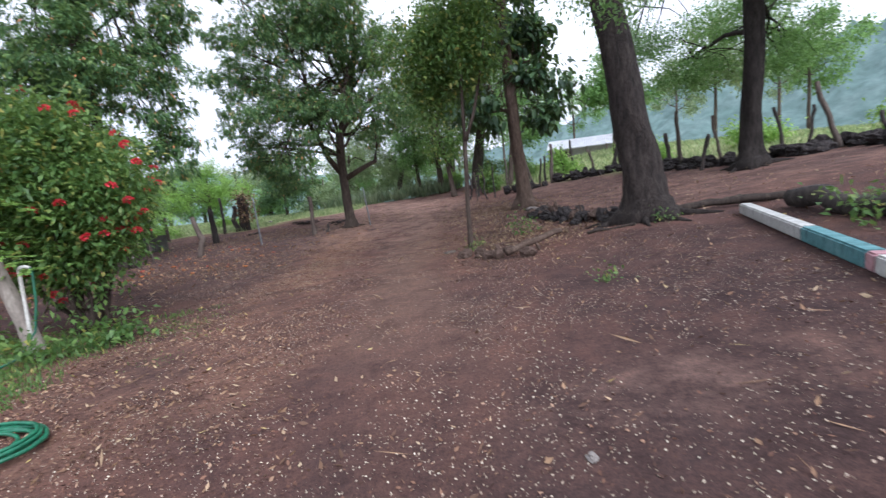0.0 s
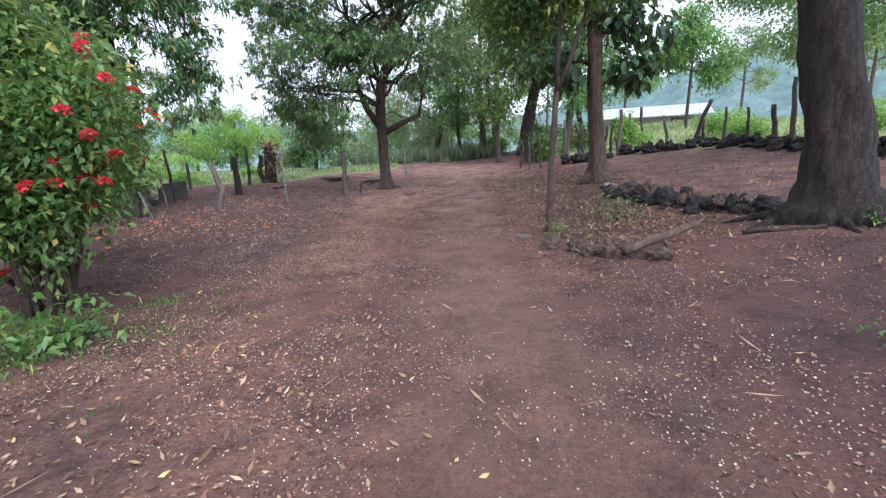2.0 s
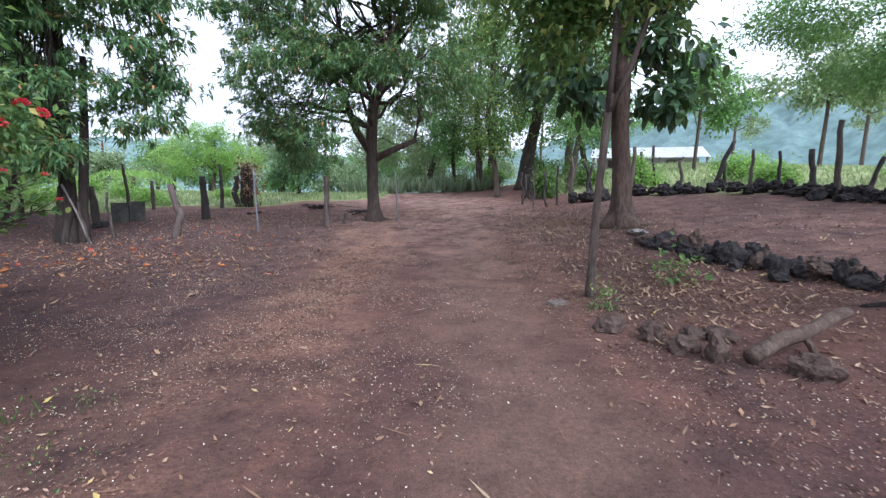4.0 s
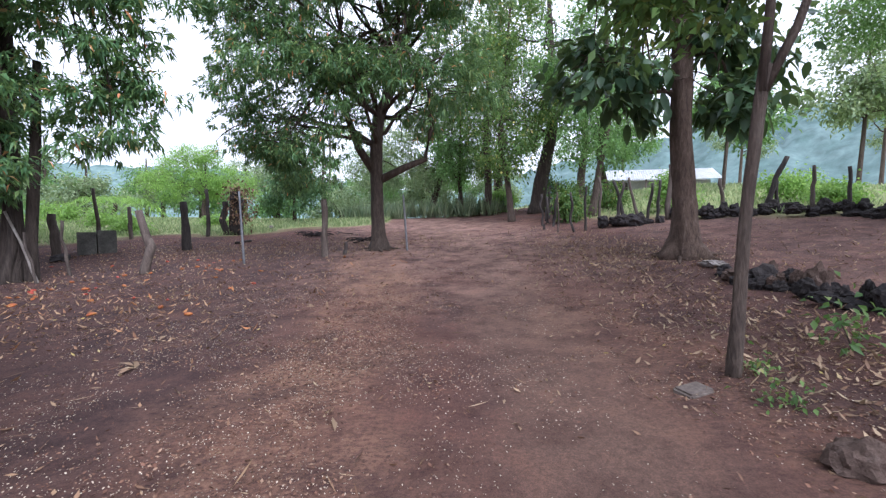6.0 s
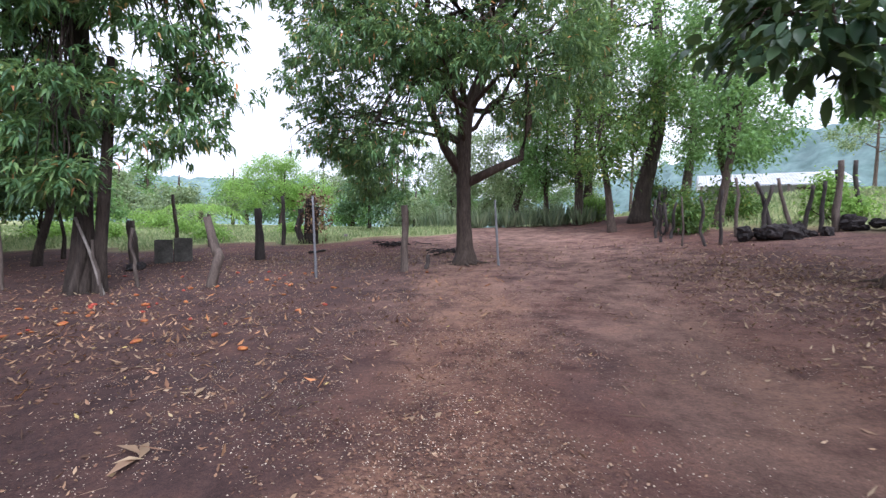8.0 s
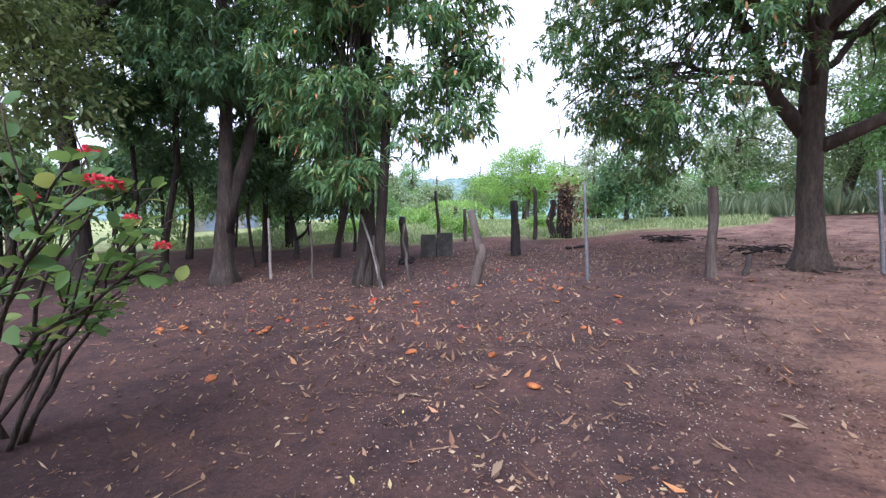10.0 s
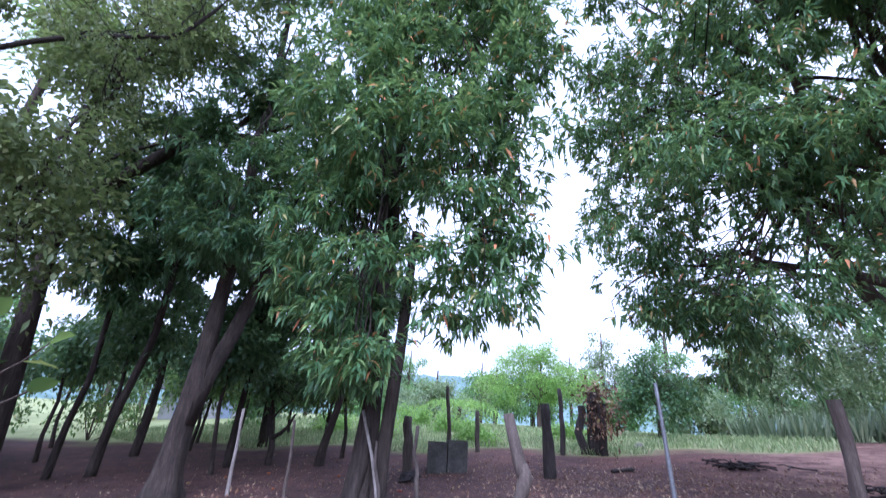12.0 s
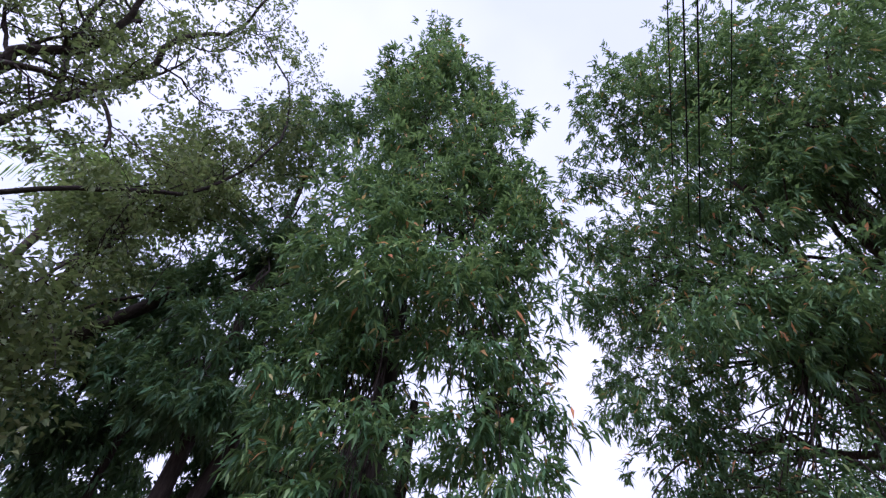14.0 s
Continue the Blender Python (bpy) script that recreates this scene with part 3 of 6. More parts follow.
def painted_shade_share(x, y):
    """Darker soil with shade painted in: under the shrub and the grove's edge, by the big tree, and along the bank."""
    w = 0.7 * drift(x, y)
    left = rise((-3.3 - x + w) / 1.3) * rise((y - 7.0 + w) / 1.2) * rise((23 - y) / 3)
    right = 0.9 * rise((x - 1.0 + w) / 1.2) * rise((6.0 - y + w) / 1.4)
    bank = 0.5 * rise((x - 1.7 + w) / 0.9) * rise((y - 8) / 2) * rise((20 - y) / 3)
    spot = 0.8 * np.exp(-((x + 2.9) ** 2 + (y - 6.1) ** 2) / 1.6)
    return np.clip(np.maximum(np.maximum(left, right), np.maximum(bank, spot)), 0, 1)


def band_share(x, y):
    return rise((0.72 - np.abs(x - track_line(y)) + 0.3 * drift(x, y)) / 0.35) * rise((y - 3) / 2)


def straw_share(x, y):
    """Drifts of tan leaf chaff beside the wheel band and by the shrub."""
    w = drift(x, y)
    one = rise((0.85 - np.abs(x + 2.2 + 0.06 * (y - 9)) + 0.5 * w) / 0.4) * rise((y - 7) / 2) * rise((19 - y) / 3)
    two = 0.55 * rise((1.5 - np.hypot((x + 3.0) / 1.3, (y - 3.6) / 1.7) + 0.4 * w) / 0.4)
    three = 0.6 * rise((0.6 - np.abs(x - 1.3) + 0.5 * w) / 0.4) * rise((y - 7) / 2) * rise((16 - y) / 3)
    return np.clip(np.maximum(np.maximum(one, two), three), 0, 1)


def dust_share(x, y):
    """Pale dry dust: far along the track, beyond the stone row, and near the start."""
    w = drift(x, y)
    far = rise((y - 14.0 + w) / 3.0) * rise((4.2 - np.abs(x - track_line(y) + 0.8)) / 1.2)
    court = 0.5 * rise((x - 5.2) / 0.8) * rise((y - 7.5) / 1.5)
    start = 0.9 * rise((0.75 - np.hypot((x - 2.3) / 1.3, (y - 1.3) / 0.6) + 0.3 * w) / 0.3)
    return np.clip(np.maximum(np.maximum(far, court), start), 0, 1)


gx, gy = axis_steps(-24, 17, 0.22, 900), axis_steps(-6, 36, 0.22, 900)
GX, GY = np.meshgrid(gx, gy)
GZ = land(GX, GY) + dips(GX, GY) * (np.abs(GX) < 40) * (np.abs(GY) < 60)
nx, ny = len(gx), len(gy)
gi, gj = np.meshgrid(np.arange(ny - 1), np.arange(nx - 1), indexing="ij")
ga = (gi * nx + gj).ravel()
ground_me = raw_mesh("ground", np.stack([GX, GY, GZ], -1).reshape(-1, 3), np.stack([ga, ga + 1, ga + nx + 1, ga + nx], -1), True)
for zone_name, zone_share in (("meadow", meadow_share), ("painted_shade", painted_shade_share), ("band", band_share), ("straw", straw_share), ("dust", dust_share)):
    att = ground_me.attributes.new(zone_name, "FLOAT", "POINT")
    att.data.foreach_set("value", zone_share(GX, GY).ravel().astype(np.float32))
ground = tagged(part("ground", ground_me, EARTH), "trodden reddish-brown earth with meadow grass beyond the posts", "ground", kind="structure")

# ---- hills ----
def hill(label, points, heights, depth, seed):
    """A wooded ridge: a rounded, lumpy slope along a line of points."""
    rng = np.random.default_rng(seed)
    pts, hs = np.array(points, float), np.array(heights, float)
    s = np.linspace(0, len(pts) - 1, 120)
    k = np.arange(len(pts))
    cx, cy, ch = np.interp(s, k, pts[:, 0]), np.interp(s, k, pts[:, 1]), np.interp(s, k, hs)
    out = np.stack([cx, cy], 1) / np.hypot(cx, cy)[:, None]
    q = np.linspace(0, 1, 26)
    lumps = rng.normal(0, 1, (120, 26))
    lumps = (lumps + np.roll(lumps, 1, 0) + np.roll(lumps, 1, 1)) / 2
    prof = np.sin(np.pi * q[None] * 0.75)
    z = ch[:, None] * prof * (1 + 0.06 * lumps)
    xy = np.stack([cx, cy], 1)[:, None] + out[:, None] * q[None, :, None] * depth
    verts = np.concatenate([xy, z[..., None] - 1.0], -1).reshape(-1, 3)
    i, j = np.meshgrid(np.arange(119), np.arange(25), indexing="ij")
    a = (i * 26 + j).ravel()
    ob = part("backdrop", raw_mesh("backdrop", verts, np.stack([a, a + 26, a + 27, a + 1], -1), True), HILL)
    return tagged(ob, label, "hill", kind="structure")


hill("distant wooded hill tinted blue for haze", [(-330, 120), (-260, 250), (-150, 330), (-40, 360), (60, 350)], [30, 44, 48, 36, 28], 220, 3)
hill("haze-tinted wooded hillside beyond the fence", [(20, 260), (90, 220), (150, 160), (190, 90), (200, 0), (190, -80)], [26, 52, 66, 70, 60, 30], 180, 5)
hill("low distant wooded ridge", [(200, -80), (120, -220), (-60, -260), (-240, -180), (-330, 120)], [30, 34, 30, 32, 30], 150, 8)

# ---- the great trees ----
tree("mature mango tree with a forked brown trunk beside the track", -2.85, 20.74,
     [(0, 0, 0, 0.28), (-0.02, 0, 0.5, 0.225), (-0.06, 0, 1.7, 0.205), (-0.1, 0, 2.9, 0.215), (-0.05, 0.1, 4.4, 0.2), (0.6, 0.1, 6.0, 0.17), (1.2, 0.2, 8.5, 0.12), (1.1, 0.2, 10.5, 0.06)],
     [(-6.2, 20.2, 4.4, 1.6, 2.0, 1.4), (-6.7, 19.8, 6.8, 1.7, 2.2, 1.8), (-4.6, 19.2, 6.2, 2.0, 2.0, 1.9), (-5.6, 20.2, 9.2, 2.6, 2.6, 2.0), (-3.2, 20.4, 10.8, 2.8, 2.8, 2.0),
      (-1.2, 20.6, 8.4, 2.2, 2.4, 2.2), (0.1, 20.8, 6.4, 1.8, 2.2, 1.6), (-3.0, 21.6, 6.8, 2.2, 2.0, 2.0), (-5.3, 20.4, 3.0, 1.0, 1.1, 0.9), (-2.4, 18.2, 9.0, 2.4, 2.0, 2.0), (-1.3, 20.8, 4.9, 1.2, 1.5, 0.9), (-4.4, 17.8, 8.6, 2.0, 1.8, 2.0), (-4.6, 18.0, 11.6, 2.2, 2.2, 1.8), (-3.4, 17.8, 13.8, 2.4, 2.2, 1.7), (-5.6, 17.6, 12.4, 1.4, 1.5, 1.6), (-1.2, 18.0, 12.0, 2.4, 2.2, 2.0), (-6.3, 18.6, 7.4, 1.1, 1.3, 1.3), (-6.7, 19.0, 5.3, 0.9, 1.0, 0.8), (-0.4, 18.2, 8.2, 1.8, 1.8, 1.6), (-2.2, 18.0, 5.6, 1.3, 1.2, 0.9), (-3.4, 17.6, 5.4, 1.5, 1.2, 1.2), (-0.9, 17.8, 5.6, 1.5, 1.3, 1.1), (-5.2, 17.8, 5.8, 1.4, 1.2, 1.2), (-5.5, 18.9, 3.5, 1.3, 1.0, 0.9), (-4.5, 18.7, 3.4, 1.1, 0.9, 0.7), (-6.5, 19.2, 4.2, 1.2, 1.1, 1.0), (-3.8, 19.4, 4.3, 1.0, 0.9, 0.8),
      (-7.3, 18.6, 9.2, 1.0, 1.0, 0.8), (-6.8, 18.5, 11.2, 1.0, 1.0, 0.8), (-3.1, 17.6, 11.7, 1.4, 1.4, 1.2), (-2.1, 17.1, 9.9, 1.5, 1.5, 1.3), (-3.1, 18.0, 9.3, 1.5, 1.5, 1.3), (-4.4, 18.2, 12.0, 1.2, 1.2, 1.0), (-3.7, 19.1, 6.2, 1.3, 1.3, 1.1), (-7.2, 18.9, 7.5, 0.7, 0.7, 0.6)],
     BARK_BROWN, L_MANGO, "mango", 10600, 11, 0.45, 0.84, flare=0.45, name="mango_tree",
     extra=[([(-2.95, 20.74, 3.1), (-3.5, 20.6, 3.9), (-3.9, 20.5, 5.0), (-4.6, 20.2, 6.5)], [0.16, 0.13, 0.11, 0.06]),
            ([(-2.8, 20.74, 2.9), (-2.0, 20.7, 3.3), (-1.3, 20.7, 3.6), (-1.1, 20.7, 4.6), (-1.2, 20.7, 6.0)], [0.14, 0.12, 0.11, 0.1, 0.06])])
tree("tall mango tree with low drooping leaves and clustered dark stems", -11.5, 17.0,
     [(0, 0, 0, 0.2), (0.02, 0.02, 0.6, 0.165), (0.05, 0.02, 1.8, 0.15), (0, 0, 4, 0.18), (-0.1, 0.1, 7.5, 0.2), (-0.1, 0, 11, 0.15), (0.1, -0.3, 15, 0.1), (0.4, -0.7, 19.5, 0.04)],
     [(-11.2, 16.3, 2.5, 1.0, 0.8, 0.9), (-12.3, 16.5, 2.7, 0.9, 0.8, 0.9), (-11.3, 16.4, 3.9, 1.3, 1.2, 1.6), (-9.6, 17.4, 4.3, 1.5, 1.4, 1.5), (-10.2, 17.0, 6.4, 2.0, 1.7, 1.8), (-12.4, 15.8, 5.6, 1.7, 1.6, 1.9), (-11.0, 15.6, 7.6, 2.0, 1.7, 1.9), (-12.6, 17.4, 8.4, 2.3, 2.2, 2.0),
      (-9.9, 17.2, 9.0, 1.9, 1.8, 1.7), (-11.2, 16.2, 10.8, 2.4, 2.0, 1.8), (-10.4, 17.4, 12.2, 1.9, 1.7, 1.5), (-12.2, 16.8, 12.6, 2.0, 1.9, 1.5), (-11.4, 16.5, 14.8, 2.5, 2.3, 1.7), (-10.2, 16.8, 16.6, 1.9, 1.7, 1.5), (-11.8, 15.9, 17.0, 1.9, 1.8, 1.5), (-11.2, 16.3, 18.8, 1.5, 1.4, 1.3), (-11.0, 16.2, 20.4, 0.9, 0.9, 1.1), (-9.2, 17.4, 13.4, 1.4, 1.3, 1.3), (-8.8, 17.9, 7.4, 1.5, 1.3, 1.4), (-8.8, 18.0, 10.4, 1.5, 1.4, 1.7), (-9.3, 17.5, 15.4, 1.2, 1.1, 1.1), (-8.9, 18.0, 5.3, 1.1, 1.1, 0.9), (-12.6, 17.0, 3.4, 1.2, 1.2, 1.0), (-13.2, 16.2, 4.6, 1.2, 1.1, 1.2), (-13.4, 16.8, 6.6, 1.3, 1.2, 1.3), (-8.6, 17.9, 9.2, 0.9, 0.9, 0.8), (-8.7, 18.1, 11.7, 0.8, 0.8, 0.7)],
     BARK_DARK, L_MANGO, "mango", 6000, 23, 0.4, 1.2, flare=0.5, name="mango_tree",
     extra=[([(-11.85, 16.95, -0.5), (-11.8, 16.98, 0.1), (-11.75, 17.1, 1.0), (-11.7, 17.2, 2.2), (-11.66, 17.2, 3.4), (-11.75, 17.3, 5.5)], [0.2, 0.15, 0.13, 0.14, 0.13, 0.09]),
            ([(-11.05, 17.0, -0.5), (-11.12, 17.02, 0.1), (-11.18, 17.1, 0.9), (-11.12, 17.15, 2.0), (-11.05, 17.2, 3.2), (-10.95, 17.25, 5.4)], [0.2, 0.15, 0.13, 0.13, 0.12, 0.08]),
            ([(-11.55, 16.72, -0.5), (-11.5, 16.76, 0.1), (-11.42, 16.88, 0.8), (-11.45, 16.95, 1.8)], [0.17, 0.12, 0.1, 0.07]),
            ([(-12.2, 17.2, -0.6), (-12.1, 17.15, 0.0), (-11.95, 17.15, 0.7), (-11.9, 17.2, 1.6)], [0.14, 0.1, 0.08, 0.06])])
tree("tall tree with a grey-brown forked trunk and dark leaves", -15.5, 15.4,
     [(0, 0, 0, 0.34), (0.02, 0, 0.5, 0.26), (0.05, 0.05, 1.6, 0.23), (0.1, 0.1, 2.2, 0.21), (0.1, 0.2, 5, 0.15), (0.3, 0.1, 9, 0.11), (0.8, -0.2, 14, 0.05)],
     [(-15.4, 15.0, 6.0, 1.9, 1.8, 1.7), (-14.2, 16.2, 7.4, 2.0, 1.8, 1.6), (-16.6, 15.2, 8.2, 2.2, 2.0, 1.7), (-15.2, 15.8, 10.6, 2.4, 2.2, 1.7), (-14.4, 14.8, 5.4, 1.0, 1.0, 0.7), (-14.3, 14.6, 14.0, 1.7, 1.6, 1.4), (-13.7, 15.2, 15.6, 1.3, 1.3, 1.1), (-17.0, 16.4, 5.6, 1.5, 1.5, 1.3)],
     BARK_DARK, L_DARK, "mango", 2300, 31, 0.4, 1.15, flare=0.35, name="forked_tree",
     extra=[([(-15.4, 15.45, 1.2), (-15.33, 15.65, 2.2), (-15.2, 15.95, 3.2), (-15.05, 16.25, 4.5), (-14.8, 16.5, 5.8), (-14.4, 16.6, 7.5)], [0.2, 0.18, 0.16, 0.14, 0.11, 0.05])])
tree("tree with a rough leaning trunk and broad dark leaves beside stones", 4.6, 15.3,
     [(0, 0, 0, 0.33), (-0.03, 0, 0.5, 0.265), (-0.1, 0.05, 1.6, 0.23), (-0.2, 0.1, 3.0, 0.22), (-0.25, 0.1, 5, 0.21), (-0.3, 0.1, 8, 0.14), (-0.3, 0.1, 10, 0.07)],
     [(3.55, 15.4, 4.6, 0.6, 0.7, 0.9), (5.5, 15.2, 4.2, 0.8, 0.7, 0.9), (5.7, 15.6, 6.0, 1.1, 1.0, 1.1), (3.2, 15.6, 6.8, 1.2, 1.1, 1.4), (4.6, 15.8, 8.8, 1.9, 1.6, 1.5), (2.8, 16.2, 5.2, 0.9, 0.9, 1.1), (5.2, 16.0, 7.4, 1.2, 0.9, 1.0)],
     BARK_RED, L_BROAD, "broad", 520, 41, 0.3, 1.0, flare=0.6, name="broadleaf_tree")
tree("massive dark-barked tree leaning, with spreading surface roots", 4.8, 6.95,
     [(0, 0, 0, 0.46), (-0.02, 0.03, 0.4, 0.37), (-0.08, 0.08, 1.1, 0.34), (-0.2, 0.2, 2.2, 0.315), (-0.34, 0.4, 3.7, 0.29), (-0.55, 0.6, 5.6, 0.25), (-0.7, 0.7, 9, 0.2), (-0.7, 0.7, 12, 0.1)],
     # the last three leaf masses are unseen, added overhead to shade the near ground
     [(5.0, 9.4, 8.6, 2.4, 2.4, 1.4), (3.4, 10.4, 9.6, 2.4, 2.4, 1.4), (6.6, 7.0, 9.2, 2.5, 2.5, 1.3), (4.2, 7.8, 11.2, 3.0, 3.0, 1.6), (7.4, 9.8, 8.2, 1.9, 1.9, 1.1), (5.4, 9.4, 6.0, 1.0, 0.9, 0.8), (4.0, 6.1, 4.4, 0.45, 0.45, 0.5), (3.2, 8.0, 6.2, 0.9, 0.9, 0.6), (4.6, 3.4, 9.8, 3.0, 3.0, 1.3), (1.4, 6.2, 11.4, 3.0, 3.0, 1.3), (6.6, 0.8, 9.6, 2.8, 2.8, 1.2)],
     BARK_OLD, L_LIGHT, "fine", 4400, 51, 0.4, 1.2, flare=0.45, name="big_tree")
tree("dark straight-trunked tree by the fence", 10.97, 12.02,
     [(0, 0, 0, 0.42), (0.02, 0, 0.5, 0.31), (0.05, 0, 1.6, 0.28), (0.1, -0.1, 3.6, 0.27), (0.1, -0.1, 6, 0.25), (0.1, 0, 9, 0.24), (0.1, 0, 12, 0.1)],
     [(10.4, 14.4, 5.2, 1.6, 1.5, 0.8), (12.6, 12.8, 5.0, 1.6, 1.6, 0.9), (10.6, 12.2, 8.6, 2.6, 2.6, 1.4), (12.4, 10.6, 7.4, 2.2, 2.2, 1.2), (9.6, 16.0, 6.6, 1.9, 1.9, 1.0), (13.6, 15.0, 7.0, 2.4, 2.4, 1.3)],
     BARK_OLD, L_LIGHT, "fine", 2600, 61, 0.4, 1.3, flare=0.5, name="big_tree")
tree("slender forked sapling with small leaves by stones", 1.65, 9.65,
     [(0, 0, 0, 0.072), (0.01, 0, 0.6, 0.057), (0.04, 0.02, 1.4, 0.052), (0.08, 0, 2.3, 0.052), (0.12, -0.02, 2.85, 0.052)],
     [(2.2, 9.5, 4.6, 0.7, 0.7, 0.8), (1.5, 10.0, 5.0, 0.9, 0.8, 0.9), (1.9, 9.7, 6.0, 1.0, 1.0, 0.8), (1.0, 10.2, 4.6, 0.6, 0.6, 0.6), (1.2, 10.1, 3.9, 0.7, 0.6, 0.6), (0.9, 10.5, 5.2, 1.1, 1.0, 1.0), (2.3, 10.0, 5.4, 0.9, 0.9, 0.8)],
     BARK_BROWN, L_SHRUB, "oval", 1100, 71, 0.5, 1.0, name="sapling", limbs=False,
     extra=[([(1.75, 9.63, 2.75), (1.76, 9.6, 3.5), (1.82, 9.7, 4.6), (1.88, 9.8, 5.8)], [0.045, 0.04, 0.033, 0.018]),
            ([(1.76, 9.63, 2.75), (1.98, 9.56, 3.3), (2.2, 9.5, 4.1), (2.4, 9.5, 5.1)], [0.043, 0.038, 0.032, 0.014])])

# trees of the grove on the falling side
tree("slim dark grove tree with a leaning trunk", -19.4, 15.4, [(0, 0, 0, 0.14), (0.25, 0, 1.2, 0.1), (0.35, 0.2, 2.4, 0.095), (0.6, 0.3, 3.5, 0.09), (0.9, 0.2, 6.5, 0.0858), (1.0, 0.2, 9, 0.0468)],
     [(-18.6, 15.6, 7.0, 2.2, 2.0, 1.7), (-19.6, 15.2, 9.2, 2.4, 2.2, 1.7), (-18.8, 14.4, 5.0, 1.5, 1.4, 1.1), (-20.2, 16.4, 6.4, 1.8, 1.8, 1.4)], BARK_DARK, L_DARK, "mango", 1300, 81, 0.4, 1.3, name="grove_tree", group="trees of the shady grove")
tree("tall dark grove tree with a long bare limb", -18.6, 13.1, [(0, 0, 0, 0.3), (0, 0, 1.5, 0.23), (-0.05, -0.2, 4.5, 0.2), (0.05, -0.5, 8, 0.16), (0.1, -0.5, 12, 0.06)],
     [(-18.4, 12.6, 9.4, 1.8, 1.8, 1.4), (-19.6, 12.0, 11.2, 2.2, 2.2, 1.6), (-17.0, 12.8, 10.4, 1.7, 1.6, 1.2), (-15.8, 13.4, 10.8, 1.5, 1.5, 1.2), (-16.8, 12.6, 5.4, 1.3, 1.3, 0.8), (-17.6, 13.5, 13.0, 2.0, 2.0, 1.3), (-15.2, 14.2, 12.6, 1.5, 1.5, 1.1), (-19.2, 11.6, 6.2, 1.6, 1.6, 1.1), (-14.6, 15.6, 9.6, 0.9, 0.8, 0.6), (-15.6, 11.9, 4.3, 1.4, 1.3, 0.9), (-15.2, 11.0, 5.8, 1.4, 1.4, 0.9), (-17.4, 11.4, 3.7, 1.3, 1.3, 0.8), (-17.0, 12.4, 7.0, 1.2, 1.2, 0.7)], BARK_DARK, L_OLIVE, "oval", 2700, 83, 0.5, 1.25, name="grove_tree", group="trees of the shady grove",
     extra=[([(-18.6, 12.9, 5.7), (-18.2, 13.35, 6.7), (-17.33, 13.97, 7.61), (-16.58, 14.38, 8.24), (-16.0, 14.9, 8.4), (-15.46, 15.5, 8.52), (-14.6, 16.0, 8.9)], [0.2, 0.18, 0.16, 0.14, 0.1, 0.07, 0.03]),
            ([(-16.58, 14.38, 8.24), (-15.89, 15.05, 8.65), (-15.43, 15.33, 9.27), (-15.15, 15.44, 10.33), (-14.92, 15.46, 10.9), (-14.5, 15.4, 11.9)], [0.1, 0.08, 0.065, 0.05, 0.035, 0.015])])
tree("slim grove tree with dark leaves", -18.1, 18.2, [(0, 0, 0, 0.117), (0, 0.05, 1.2, 0.0858), (0.1, 0.1, 3.2, 0.0936), (0.1, 0.1, 6, 0.039)],
     [(-18.0, 18.2, 4.0, 1.5, 1.4, 1.3), (-17.6, 18.4, 6.0, 1.8, 1.7, 1.4), (-18.8, 18.6, 5.2, 1.3, 1.3, 1.2)], BARK_DARK, L_DARK, "mango", 850, 85, 0.4, 1.3, name="grove_tree", group="trees of the shady grove")
tree("dark leaning grove tree with a forked stem", -16.0, 20.0, [(-0.3, 0, 0, 0.156), (-0.2, 0, 0.6, 0.117), (0.1, 0.1, 1.6, 0.101), (0.2, 0.2, 3.2, 0.101), (0.3, 0.2, 6, 0.0468)],
     [(-15.8, 20.0, 3.8, 1.5, 1.4, 1.2), (-15.4, 20.4, 5.6, 1.7, 1.6, 1.4), (-16.8, 20.4, 4.8, 1.4, 1.3, 1.1)], BARK_DARK, L_DARK, "mango", 850, 87, 0.4, 1.3, name="grove_tree", group="trees of the shady grove")
tree("stunted crooked tree with twisted bare arms", -17.6, 19.2, [(0, 0, 0, 0.101), (-0.05, 0.05, 0.5, 0.0936), (-0.25, 0.1, 1.0, 0.078), (-0.4, 0.1, 1.6, 0.0546)],
     [(-18.0, 19.4, 2.4, 0.7, 0.6, 0.5), (-17.0, 19.4, 2.3, 0.5, 0.5, 0.4)], BARK_DARK, L_DARK, "oval", 110, 89, 0.5, 1.2, name="stunted_tree", group="trees of the shady grove",
     extra=[([(-17.7, 19.25, 0.8), (-17.4, 19.3, 0.95), (-17.1, 19.3, 1.15), (-16.85, 19.3, 1.5)], [0.07, 0.06, 0.05, 0.03])])
tree("slim dark grove tree with sparse leaves", -19.7, 14.6, [(0, 0, 0, 0.1), (-0.12, 0.1, 1.2, 0.075), (0.1, 0.2, 2.4, 0.07), (0.25, 0.1, 4, 0.065), (0.1, -0.1, 8, 0.0468)],
     [(-19.4, 14.2, 5.2, 1.5, 1.3, 1.2), (-19.6, 14.0, 7.6, 1.7, 1.6, 1.3)], BARK_DARK, L_DARK, "mango", 560, 91, 0.4, 1.3, name="grove_tree", group="trees of the shady grove")
tree("slim dark grove tree deep in the shade", -22.5, 17.5, [(0, 0, 0, 0.15), (0.15, 0.1, 1.3, 0.11), (-0.05, 0.2, 2.6, 0.1), (0.2, 0, 5, 0.09), (0.2, 0, 9, 0.0468)],
     [(-22.2, 17.2, 5.6, 2.2, 2.0, 1.6), (-22.6, 17.8, 8.2, 2.4, 2.2, 1.6), (-23.6, 16.2, 4.4, 1.6, 1.6, 1.2)], BARK_DARK, L_DARK, "mango", 800, 93, 0.4, 1.5, name="grove_tree", group="trees of the shady grove")
